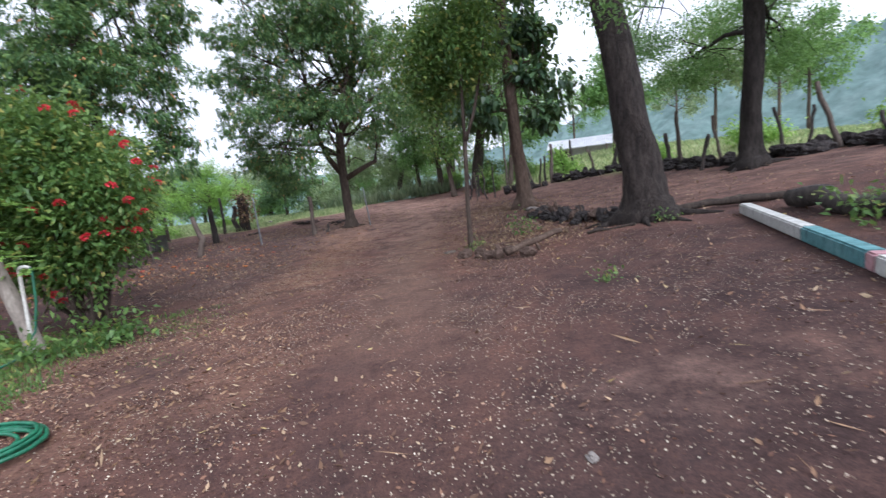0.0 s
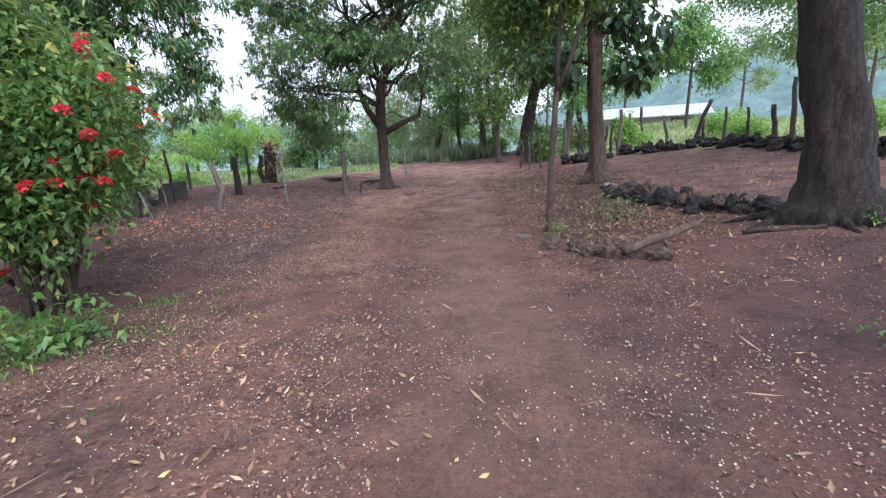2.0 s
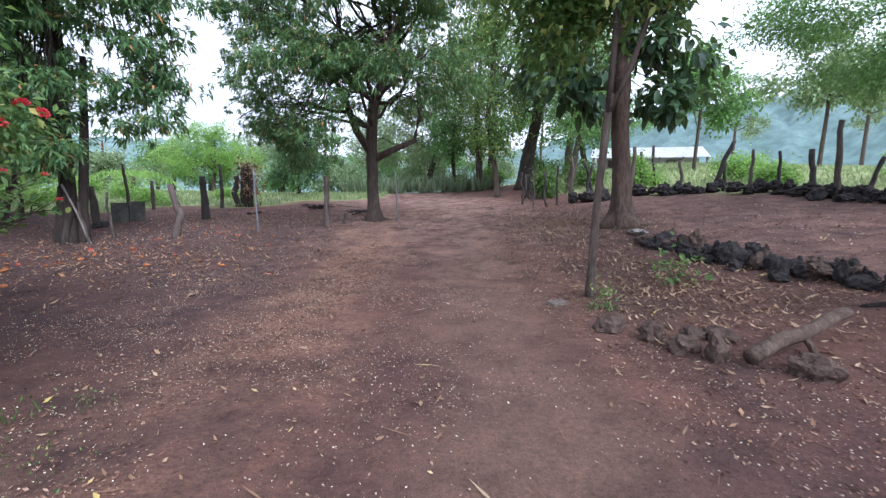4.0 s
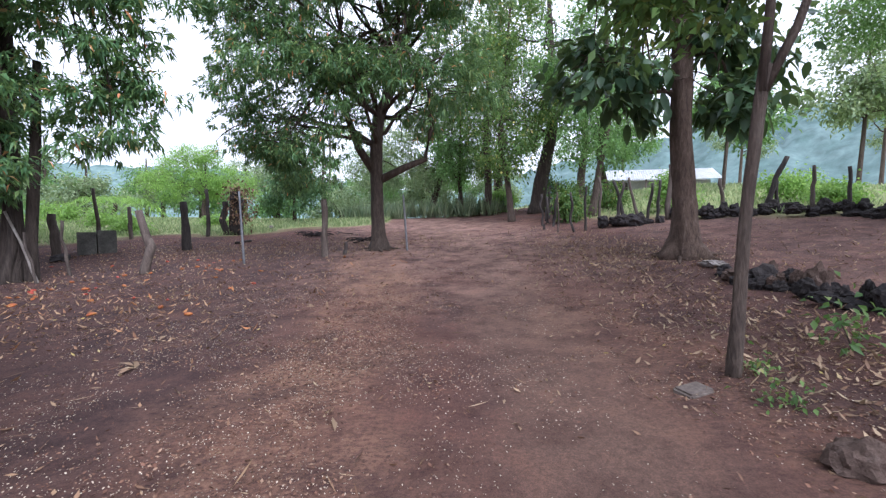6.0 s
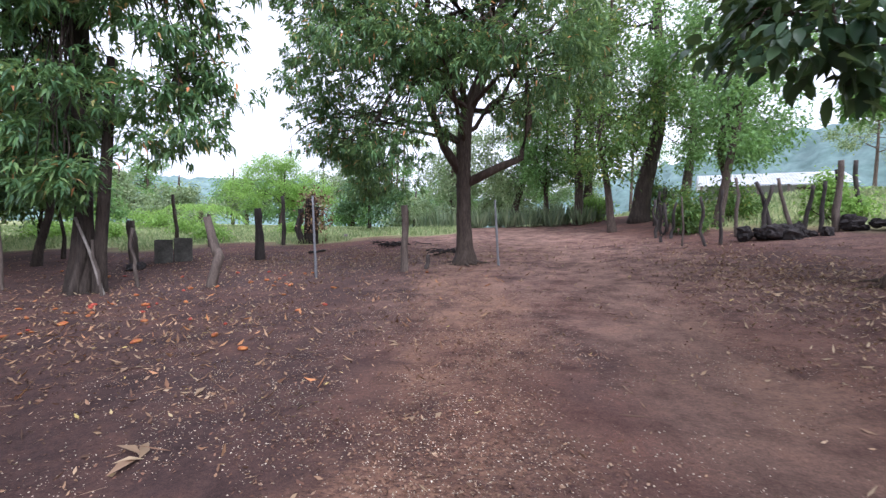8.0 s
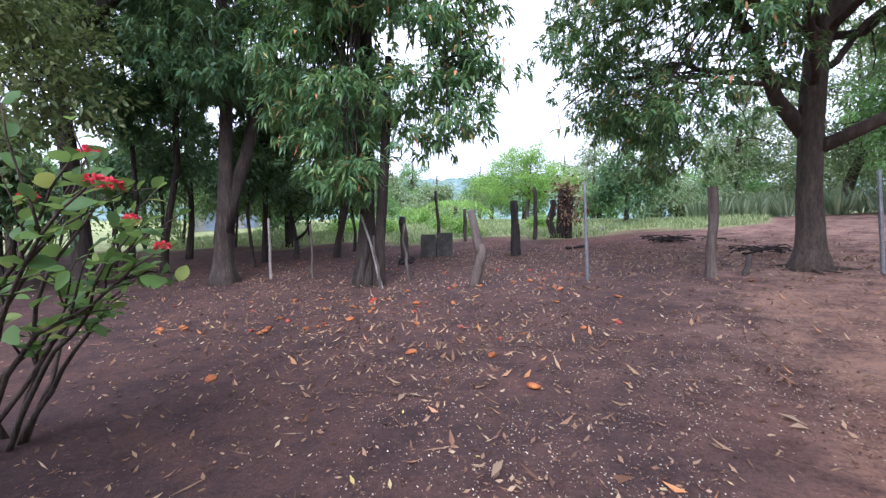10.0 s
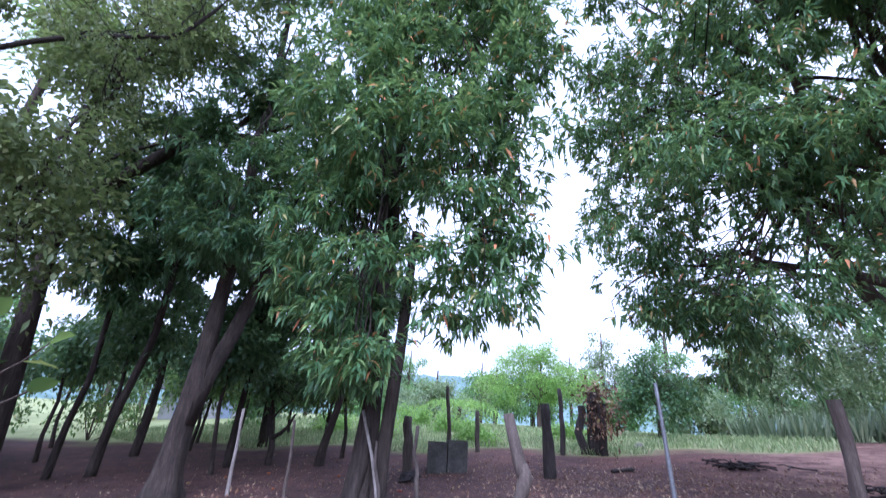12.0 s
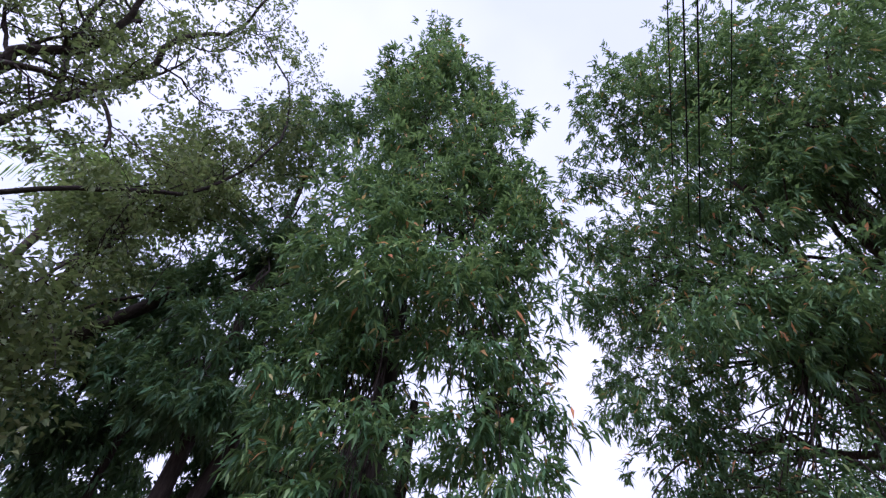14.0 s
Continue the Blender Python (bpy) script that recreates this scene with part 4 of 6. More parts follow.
crooked_tree("spreading tree with thin crooked branches and sparse olive leaves", -16.6, 9.2, [(0, 0, 0, 0.265), (0.05, 0, 1.5, 0.211), (0.2, 0.1, 4.5, 0.179), (0.5, 0.15, 6.2, 0.15), (0.7, 0.2, 7.5, 0.1)],
             [([(-16.1, 9.35, 5.8), (-14.89, 9.46, 6.87), (-13.84, 9.27, 8.24), (-13.64, 9.27, 8.55), (-13.22, 9.83, 8.99), (-12.81, 9.79, 9.78), (-12.5, 9.74, 10.21), (-12.06, 9.56, 11.08)], 0.12),
              ([(-14.89, 9.46, 6.87), (-13.99, 8.99, 8.05), (-13.5, 9.63, 8.24), (-13.16, 10.19, 8.51), (-12.98, 10.8, 7.98), (-12.88, 10.98, 7.36)], 0.07),
              ([(-16.2, 9.35, 6.2), (-15.7, 11.0, 8.2), (-15.08, 12.09, 8.81), (-14.54, 12.81, 9.16), (-14.01, 13.23, 10.06), (-13.36, 13.57, 11.81), (-13.27, 12.9, 13.51), (-13.22, 11.67, 13.9)], 0.06),
              ([(-15.9, 9.4, 7.4), (-15.4, 9.9, 9.6), (-14.4, 10.6, 10.8), (-13.6, 10.4, 11.8), (-13.1, 11.2, 12.9), (-12.3, 11.0, 13.8)], 0.1),
              ([(-15.4, 9.9, 9.6), (-15.0, 9.2, 11.2), (-14.0, 9.0, 12.2), (-13.4, 9.4, 13.4)], 0.07)], BARK_DARK, L_OLIVE, 95, group="trees of the shady grove")
tree("dark leafy tree behind the grove", -21.5, 21.5, [(0, 0, 0, 0.195), (0, 0, 2, 0.156), (0.2, 0, 5, 0.109), (0.2, 0, 7, 0.0468)],
     [(-21.4, 21.4, 3.6, 1.6, 1.6, 1.3), (-21.2, 21.8, 6.0, 2.4, 2.0, 1.7), (-22.8, 21.0, 5.2, 1.9, 1.8, 1.5)], BARK_DARK, L_DARK, "far", 600, 97, 0.4, 0.9, name="grove_tree", group="trees of the shady grove")

for n, (x, y, h, r) in enumerate([(-24.5, 20.5, 3.4, 1.7), (-26.5, 23.5, 4.2, 2.0), (-24, 24.5, 3.0, 1.6), (-27, 16.5, 4.5, 2.0), (-25.5, 13.0, 4.5, 2.0), (-20.2, 23.6, 3.2, 1.5), (-18.4, 21.8, 2.6, 1.2), (-29, 20, 5, 2.2), (-23.2, 15.2, 3.4, 1.5), (-21.8, 10.6, 4.0, 1.7), (-19.0, 11.6, 4.2, 1.4), (-22.6, 12.4, 4.6, 1.8), (-24.6, 10.4, 5.0, 2.0), (-21.0, 9.4, 4.4, 1.7), (-27.5, 11.8, 5.5, 2.2), (-24.2, 8.2, 5.0, 2.0), (-20.6, 15.9, 4.0, 1.4), (-17.4, 17.4, 3.4, 1.0), (-16.9, 21.4, 3.4, 1.1), (-22.4, 19.2, 4.0, 1.5)]):
    z = zed(x, y)
    low = 0.6 if y < 14 or x < -23.5 else 0.86
    tree("small leafy tree in the grove's undergrowth", x, y, [(0, 0, 0, 0.075), (0.12 * math.sin(n * 2.1), 0.1 * math.cos(n), h * 0.22, 0.055), (0.3 * math.sin(n * 1.3), 0.2 * math.cos(n * 1.7), h * 0.5, 0.05), (0.4 * math.sin(n * 1.3), 0.2 * math.cos(n), h, 0.02)],
         [(x, y, z + h * low, r, r, h * 0.25), (x + r * 0.5, y, z + h * (low + 0.16), r * 0.7, r * 0.7, h * 0.22), (x - r * 0.5, y, z + h * (low + 0.06), r * 0.7, r * 0.7, h * 0.24)],
         BARK_DARK, L_DARK if n % 3 else L_SHRUB, "far", 240, 170 + n, 0.4, 0.75, name="undergrowth_tree", group="small trees in the grove's undergrowth")

# trees beyond
tree("rounded young mango tree at the meadow's edge", -9.56, 33.8, [(0, 0, 0, 0.13), (0, 0, 0.9, 0.11), (0.05, 0, 2.2, 0.08), (0, 0, 3.4, 0.04)],
     [(-9.5, 33.7, 3.1, 1.7, 1.6, 1.1), (-9.8, 33.8, 4.2, 1.5, 1.5, 1.0), (-8.5, 33.8, 3.4, 1.1, 1.1, 0.9), (-10.8, 33.6, 2.8, 1.0, 1.0, 0.8)], BARK_BROWN, L_DARK, "far", 520, 101, 0.3, 0.75, name="young_mango_tree")
tree("spreading bright-green tree in the meadow", -17.5, 38.4, [(0, 0, 0, 0.16), (0, 0, 1, 0.14), (0.2, 0, 2.4, 0.1), (0.2, 0, 4.2, 0.04)],
     [(-17.4, 38.3, 4.2, 2.7, 2.4, 1.5), (-20.0, 38.0, 3.8, 1.9, 1.8, 1.2), (-15.2, 38.6, 4.0, 1.9, 1.8, 1.2), (-17.6, 38.6, 5.9, 2.2, 2.0, 1.2), (-19.0, 38.2, 5.2, 1.6, 1.6, 1.0)], BARK_BROWN, L_BRIGHT, "far", 1700, 103, 0.4, 0.5, name="meadow_tree")
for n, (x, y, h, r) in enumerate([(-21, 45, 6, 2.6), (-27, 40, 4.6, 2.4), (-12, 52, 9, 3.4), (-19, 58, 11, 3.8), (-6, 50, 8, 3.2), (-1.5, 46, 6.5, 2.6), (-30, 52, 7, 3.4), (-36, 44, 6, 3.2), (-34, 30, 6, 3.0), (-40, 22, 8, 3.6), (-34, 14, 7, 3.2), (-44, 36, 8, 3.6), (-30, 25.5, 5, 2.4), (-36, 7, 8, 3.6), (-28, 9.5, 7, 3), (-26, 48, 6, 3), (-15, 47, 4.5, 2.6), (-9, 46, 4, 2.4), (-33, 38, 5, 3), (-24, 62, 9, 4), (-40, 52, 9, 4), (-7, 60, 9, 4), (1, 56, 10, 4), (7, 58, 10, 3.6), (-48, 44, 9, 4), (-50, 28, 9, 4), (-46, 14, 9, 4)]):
    tree("pale hazy green tree beyond the meadow", x, y, [(0, 0, 0, 0.2), (0, 0, h * 0.4, 0.15), (0.1, 0, h * 0.9, 0.05)],
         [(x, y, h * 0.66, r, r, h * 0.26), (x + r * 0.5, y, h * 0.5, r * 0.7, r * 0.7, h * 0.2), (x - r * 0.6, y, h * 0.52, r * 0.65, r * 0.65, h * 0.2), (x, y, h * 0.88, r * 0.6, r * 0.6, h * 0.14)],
         BARK_BROWN, L_HAZED if n % 2 else L_LIGHT, "far", 420, 110 + n, 0.3, 1.0, name="far_tree", group="hazy trees beyond the meadow", cheap=True)
for n, (x, y, h, r, tr, leaf) in enumerate([(5.08, 30.2, 15, 2.9, 0.42, L_SHRUB), (2.6, 32.5, 14, 2.6, 0.24, L_SHRUB), (8.2, 28.2, 8.5, 2.2, 0.18, L_LIGHT), (-0.8, 36.5, 9, 2.5, 0.25, L_HAZED), (4.0, 37.5, 12, 3.0, 0.3, L_LIGHT), (-4.5, 39.0, 7.5, 2.4, 0.2, L_HAZED), (9.5, 36, 12, 3.2, 0.3, L_LIGHT), (6.4, 25.4, 12.5, 2.5, 0.16, L_LIGHT), (3.0, 27.5, 12.5, 2.2, 0.16, L_SHRUB), (1.0, 33.8, 8.0, 2.2, 0.16, L_LIGHT)]):
    z, lean = zed(x, y), 0.9 * math.cos(n * 1.9)
    tree("leafy tree at the far end of the track", x, y, [(-0.1 * lean, 0, 0, tr * 1.35), (0, 0, 0.6, tr), (0.25 * lean, 0, h * 0.16, tr * 0.85), (0.8 * lean, 0, h * 0.32, tr * 0.7), (0.6 * lean, 0, h * 0.55, tr * 0.5), (0.2 * lean, 0, h * 0.9, 0.05)],
         [(x - 0.5, y - 0.6, z + 3.0, r * 0.7, r * 0.6, 0.8), (x - 0.3, y - 0.4, z + h * 0.36, r * 0.85, r * 0.8, h * 0.13), (x, y, z + h * 0.66, r, r, h * 0.18), (x + r * 0.6, y - 0.5, z + h * 0.46, r * 0.7, r * 0.7, h * 0.14), (x - r * 0.7, y, z + h * 0.55, r * 0.7, r * 0.7, h * 0.15), (x, y, z + h * 0.88, r * 0.75, r * 0.75, h * 0.13)],
         BARK_DARK if n == 0 else BARK_BROWN, leaf, "oval", 880, 130 + n, 0.35, 1.35, name="track_tree", group="leafy trees at the far end of the track")
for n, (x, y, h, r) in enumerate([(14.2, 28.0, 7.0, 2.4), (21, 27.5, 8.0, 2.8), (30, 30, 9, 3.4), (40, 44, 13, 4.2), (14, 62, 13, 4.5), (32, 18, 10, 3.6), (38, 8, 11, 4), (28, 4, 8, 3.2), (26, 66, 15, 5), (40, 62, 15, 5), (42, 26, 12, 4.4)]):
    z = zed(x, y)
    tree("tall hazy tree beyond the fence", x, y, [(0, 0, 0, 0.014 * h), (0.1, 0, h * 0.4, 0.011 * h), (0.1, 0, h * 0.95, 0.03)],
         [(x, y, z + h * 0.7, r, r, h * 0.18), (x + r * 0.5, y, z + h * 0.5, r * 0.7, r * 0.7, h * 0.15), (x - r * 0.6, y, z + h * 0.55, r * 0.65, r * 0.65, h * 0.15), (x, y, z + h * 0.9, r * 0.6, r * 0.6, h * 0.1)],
         BARK_BROWN, L_HAZED if n % 2 else L_LIGHT, "far", 460, 150 + n, 0.4, 1.0, name="far_tree", group="hazy trees beyond the fence", cheap=True)


# ---- flowering shrubs ----
def flower_head(r, rng):
    """A round head of many small red florets."""
    d = rng.normal(0, 1, (46, 3))
    d /= np.linalg.norm(d, axis=1, keepdims=True)
    d[:, 2] = np.abs(d[:, 2]) * 0.8 - 0.15
    return leaves_mesh("flower_head", d * r * 0.55, d + rng.normal(0, 0.4, (46, 3)), np.full(46, r * 0.7), np.full(46, r * 0.5), rng, 0.1)


def shrub(label, x, y, blobs, clumps, heads, seed, scale, head_r, stems):
    rng = np.random.default_rng(seed)
    thing = tagged(empty("flowering_shrub", x, y), label, "shrub")
    local = [(b[0] - x, b[1] - y, b[2] - thing.location.z, *b[3:]) for b in blobs]
    crown, cen = crown_mesh("crown", local, "oval", clumps, rng, 0.3, scale)
    for n in range(stems):
        b = local[n % len(local)]
        goal = np.array(b[:3]) + rng.uniform(-0.5, 0.5, 3) * b[3:6]
        tubes = [dict(points=bend((rng.uniform(-0.2, 0.2), rng.uniform(-0.2, 0.2), -0.1), goal, 9, 0.2, 0.05, rng), radii=np.linspace(0.04, 0.01, 9), sides=7, lump=0.08, seed=n)]
        for q in range(5):
            tubes.append(dict(points=bend(goal, cen[rng.integers(len(cen))] * 0.4 + goal * 0.6, 4, 0, 0.03, rng), radii=np.linspace(0.01, 0.004, 4), sides=5, seed=q))
        part("stem", tubes_mesh("stem", tubes), BARK_BROWN, thing)
    part("crown", crown, L_SHRUB, thing)
    me = [flower_head(head_r, rng) for _ in range(4)]
    for m in me:
        m.materials.append(L_RED)
    reach = [((cen - np.array(b[:3])) / np.array(b[3:6])) for b in local]
    rim = np.min([np.linalg.norm(r, axis=1) for r in reach], axis=0)
    outer = cen[rim > np.quantile(rim, 0.8)]
    for p in outer[rng.permutation(len(outer))[:heads]]:
        h = part("flower_head", me[rng.integers(4)], None, thing, "round head of small red florets" )
        h.location = Vector(p) + Vector((0, -0.05, 0.06))
        h.rotation_euler = (rng.uniform(-0.5, 0.5), rng.uniform(-0.5, 0.5), rng.uniform(0, 6))
    return thing


shrub("tall leafy shrub with round red flower heads", -5.2, 6.4,
      [(-5.0, 6.1, 1.4, 0.75, 0.75, 1.1), (-5.0, 6.2, 2.6, 1.0, 0.9, 0.8), (-5.8, 5.9, 2.5, 1.0, 0.9, 0.9), (-6.8, 5.8, 2.2, 1.0, 0.9, 0.7), (-5.6, 6.4, 1.3, 0.7, 0.7, 0.9), (-4.5, 6.3, 2.0, 0.7, 0.7, 0.6), (-5.5, 6.2, 3.3, 0.8, 0.8, 0.5), (-5.6, 7.2, 2.3, 0.7, 0.8, 0.6), (-5.45, 8.2, 2.3, 0.45, 0.7, 0.42), (-5.3, 7.4, 1.4, 0.45, 0.6, 0.4), (-5.8, 7.4, 2.9, 0.6, 0.7, 0.4)], 3300, 100, 201, 0.78, 0.075, 12)


def spray_shrub(label, x, y, sprays, heads, seed):
    """A shrub of long arching shoots: rounded leaves in pairs along each, red heads at some ends."""
    rng = np.random.default_rng(seed)
    thing = tagged(empty("flowering_shrub", x, y), label, "shrub")
    base = np.array(thing.location)
    at, way, size = [], [], []
    for n, (gx, gy, gz) in enumerate(sprays):
        root = np.array((rng.uniform(-0.25, 0.25), rng.uniform(-0.25, 0.25), -0.1))
        goal = np.array((gx, gy, gz)) - base
        line = bend(root, goal, 12, 0.18, 0.025, rng)
        tubes = [dict(points=line, radii=np.linspace(0.026, 0.006, 12), sides=8, lump=0.06, seed=seed + n)]
        aim = goal - root
        for m in range(4):
            k = rng.integers(5, 11)
            twig = bend(line[k], line[k] + aim * 0.16 + rng.normal(0, 0.17, 3), 5, 0.03, 0.01, rng)
            tubes.append(dict(points=twig, radii=np.linspace(0.009, 0.004, 5), sides=6, seed=m))
            for q in range(4):
                at.append(twig[q + 1])
                way.append(aim * 0.3 + rng.normal(0, 0.5, 3))
                size.append(rng.uniform(0.11, 0.17))
        for k in range(6, 12):
            for sgn in (-1, 1):
                at.append(line[k])
                way.append(np.array((aim[1] * sgn, -aim[0] * sgn, 0.0)) * 0.6 + aim * 0.35 + rng.normal(0, 0.25, 3))
                size.append(rng.uniform(0.12, 0.19))
        part("stem", tubes_mesh("stem", tubes), BARK_BROWN, thing)
    size = np.array(size)
    part("crown", oval_leaves_mesh("crown", np.array(at), np.array(way), size, size * rng.uniform(0.5, 0.68, len(size)), rng), L_SHRUB, thing)
    for hx, hy, hz, r in heads:
        h = part("flower_head", flower_head(r, rng), L_RED, thing, "round head of small red florets")
        h.location = np.array((hx, hy, hz)) - base
    return thing


spray_shrub("leafy shrub with arching shoots and red flower heads", -8.75, 9.95,
            [(-7.3, 10.55, 1.76), (-6.55, 10.56, 1.36), (-6.45, 10.2, 1.72), (-6.75, 10.5, 1.28), (-7.2, 10.75, 1.45), (-7.7, 10.9, 1.15), (-7.6, 10.5, 2.0), (-8.4, 11.0, 1.5), (-8.9, 10.4, 1.7), (-8.0, 9.6, 1.6), (-6.95, 10.25, 1.9), (-7.4, 10.35, 1.0)],
            [(-7.29, 10.55, 1.79, 0.085), (-6.49, 10.56, 1.39, 0.048), (-6.4, 10.22, 1.76, 0.05), (-7.62, 10.52, 2.04, 0.08), (-8.4, 11.02, 1.55, 0.08), (-8.0, 9.6, 1.66, 0.08), (-8.92, 10.4, 1.76, 0.08)], 203)

# leaning pale trunk beside the shrub
tree("pale smooth trunk leaning over, with leaves high up", -5.35, 5.4, [(0, 0, 0, 0.13), (-0.07, -0.06, 0.5, 0.1), (-0.24, -0.22, 1.7, 0.085), (-0.5, -0.46, 3.2, 0.08), (-0.8, -0.75, 4.8, 0.07), (-1.1, -1.1, 6.0, 0.05)],
     [(-7.2, 4.1, 6.2, 1.2, 1.2, 0.8), (-6.8, 4.0, 7.2, 1.4, 1.4, 0.9), (-7.9, 4.6, 7.0, 1.1, 1.1, 0.8)], BARK_PALE, L_SHRUB, "oval", 420, 211, 0.4, 1.2, name="leaning_tree")

# ---- water tap, hose ----
tap = tagged(empty("water_tap", -5.1, 5.05), "white plastic standpipe with an elbow and a green hose", "tap")
part("riser", tubes_mesh("riser", [dict(points=[(0, 0, -0.1), (0.0, 0, 0.5), (0.02, 0, 1.18), (0.02, 0, 1.25)], radii=[0.022] * 4, sides=12)]), PVC, tap)
part("elbow", tubes_mesh("elbow", [dict(points=[(0.02, 0, 1.24), (0.05, 0, 1.275), (0.12, 0, 1.28), (0.17, 0, 1.26)], radii=[0.028, 0.028, 0.024, 0.022], sides=12)]), PVC, tap)
part("hanging_hose", tubes_mesh("hanging_hose", [dict(points=[(0.17, 0, 1.26), (0.2, -0.02, 1.15), (0.2, -0.05, 0.8), (0.17, -0.12, 0.4), (0.05, -0.3, 0.1), (-0.1, -0.5, 0.03)], radii=[0.016] * 6, sides=10)]), HOSE, tap, "green hose hanging from the elbow")


def hose_coil(x, y):
    rng = np.random.default_rng(7)
    s = np.linspace(0, 1, 260)
    a = s * 2 * np.pi * 6.3
    r = 0.5 + 0.07 * np.sin(a * 0.37 + 1) + rng.normal(0, 0.003, 260)
    px, py = x + r * np.cos(a) * 1.15 + 0.05 * np.sin(a * 0.2), y + r * np.sin(a) * 0.75
    pz = np.array([zed(u, v) for u, v in zip(px, py)]) + 0.03 + 0.045 * (0.5 + 0.5 * np.sin(a * 0.45)) + 0.03 * s
    tail = bend((px[-1], py[-1], pz[-1]), (x - 1.6, y + 1.6, zed(x - 1.6, y + 1.6) + 0.02), 14, 0, 0.012, rng)
    tail[:, 2] = [zed(u, v) + 0.03 for u, v, _ in tail]
    line = np.concatenate([np.stack([px, py, pz], 1), tail[1:]])
    line -= [x, y, zed(x, y)]
    ob = tagged(part("garden_hose", tubes_mesh("garden_hose", [dict(points=line, radii=np.full(len(line), 0.015), sides=8)]), HOSE), "green garden hose coiled loosely on the bare earth", "hose")
    ob.location = (x, y, zed(x, y))


hose_coil(-3.2, 1.98)

# ---- fences ----
FENCE_FAR = [
    (3.78, 22.08, -0.09, 0.03, 1.51, 0.10),
    (4.24, 21.60, -0.19, 0.07, 1.46, 0.14),
    (4.59, 21.57, 0.01, -0.01, 1.62, 0.14),
    (5.57, 22.60, -0.08, 0.04, 1.86, 0.15),
    (5.96, 22.10, 0.24, -0.11, 1.55, 0.19),
    (6.44, 22.13, -0.50, 0.24, 1.61, 0.19),
    (6.89, 21.97, -0.43, 0.22, 1.66, 0.17),
    (7.12, 22.10, 0.18, -0.10, 1.41, 0.17),
    (7.38, 21.72, 0.04, -0.02, 1.48, 0.18),
    (7.76, 21.66, 0.01, -0.01, 2.02, 0.27),
    (9.03, 23.37, -0.10, 0.05, 1.66, 0.21),
    (9.63, 23.38, -0.14, 0.07, 1.88, 0.21),
    (10.28, 22.24, -0.15, 0.09, 1.14, 0.22),
]
FENCE_NEAR = [
    (10.37, 20.54, 0.56, -0.38, 1.87, 0.27),
    (10.86, 20.33, -0.09, 0.06, 1.09, 0.18),
    (10.83, 19.00, 0.00, -0.00, 1.50, 0.18),
    (11.16, 18.04, -0.08, 0.06, 1.40, 0.17),
    (11.36, 16.89, -0.13, 0.12, 1.43, 0.27),
    (11.18, 15.97, -0.05, 0.05, 2.24, 0.25),
    (11.97, 15.97, 0.25, -0.26, 1.09, 0.20),
    (10.73, 14.07, 0.24, -0.17, 1.19, 0.18),
    (11.58, 14.05, -0.24, 0.17, 1.79, 0.16),
    (13.24, 13.26, -0.24, 0.21, 1.58, 0.18),
    (12.82, 11.96, 0.10, -0.10, 1.44, 0.16),
    (13.28, 11.31, -0.40, 0.40, 2.03, 0.24),
    (12.48, 9.41, -0.04, 0.05, 0.90, 0.17),
]
for n, (x, y, dx, dy, h, w) in enumerate(FENCE_FAR + FENCE_NEAR):
    post("leaning thick weathered fence post" if math.hypot(dx, dy) > 0.35 else "crooked weathered wooden fence post", x, y, dx, dy, h, w * 0.66, WOOD_DARK if n % 3 else WOOD_GREY, 300 + n, bow=0.045)
for n, t in enumerate(np.linspace(0, 1, 14)):  # thin stakes running on along the track's far end
    x, y = 3.6 + 2.6 * t + 0.3 * math.sin(n * 2.1), 23.2 + 7.5 * t
    post("thin crooked wooden stake", x, y, 0.15 * math.sin(n * 1.7), 0.0, 1.3 + 0.25 * math.sin(n * 3.3), 0.1, WOOD_DARK, 340 + n)

# ---- posts and poles on the left of the track ----
G_LEFT = "old posts at the meadow's edge"
post("short grey wooden stake with a knobbly top", -4.42, 19.55, -0.03, 0, 1.8, 0.2, WOOD_GREY, 401, "wooden_stake", G_LEFT, 0.04)
post("thick dark post, upright, with a flat cut top", -10.1, 22.25, -0.1, 0, 1.78, 0.29, WOOD_DARK, 402, "wooden_post", G_LEFT, 0.02)
post("tall slim dark post", -11.4, 26.5, -0.05, 0, 2.2, 0.17, WOOD_DARK, 403, "wooden_post", G_LEFT, 0.03)
post("short grey post in the grass", -14.2, 25.4, -0.02, 0, 1.4, 0.18, WOOD_GREY, 404, "wooden_post", G_LEFT, 0.03)
post("tall slim post behind the concrete trough", -13.4, 22.4, -0.08, -0.05, 2.25, 0.13, WOOD_GREY, 405, "wooden_post", G_LEFT, 0.03)
post("short grey leaning post beside the mango tree", -13.3, 20.4, -0.06, -0.03, 1.45, 0.26, WOOD_GREY, 406, "wooden_post", G_LEFT, 0.04)
post("thin crooked stick standing in the earth", -10.7, 17.65, -0.1, -0.05, 1.45, 0.08, WOOD_GREY, 407, "wooden_stake", G_LEFT, 0.08)
post("pale stick leaning against the mango trunk", -10.7, 16.75, -0.85, 0.1, 1.75, 0.07, BARK_PALE, 408, "leaning_stick", "", 0.02, category="stick")
post("grey forked-looking stick leaning on the mango trunk", -10.75, 16.7, -0.35, 0.12, 1.25, 0.06, WOOD_GREY, 418, "leaning_stick", "", 0.05, category="stick")
post("thin grey stick standing upright", -13.56, 16.9, -0.02, -0.05, 1.5, 0.07, WOOD_GREY, 409, "wooden_stake", G_LEFT, 0.03)
post("pale thin pole standing upright", -14.8, 16.4, 0.02, -0.04, 1.7, 0.075, BARK_PALE, 410, "wooden_stake", G_LEFT, 0.01)
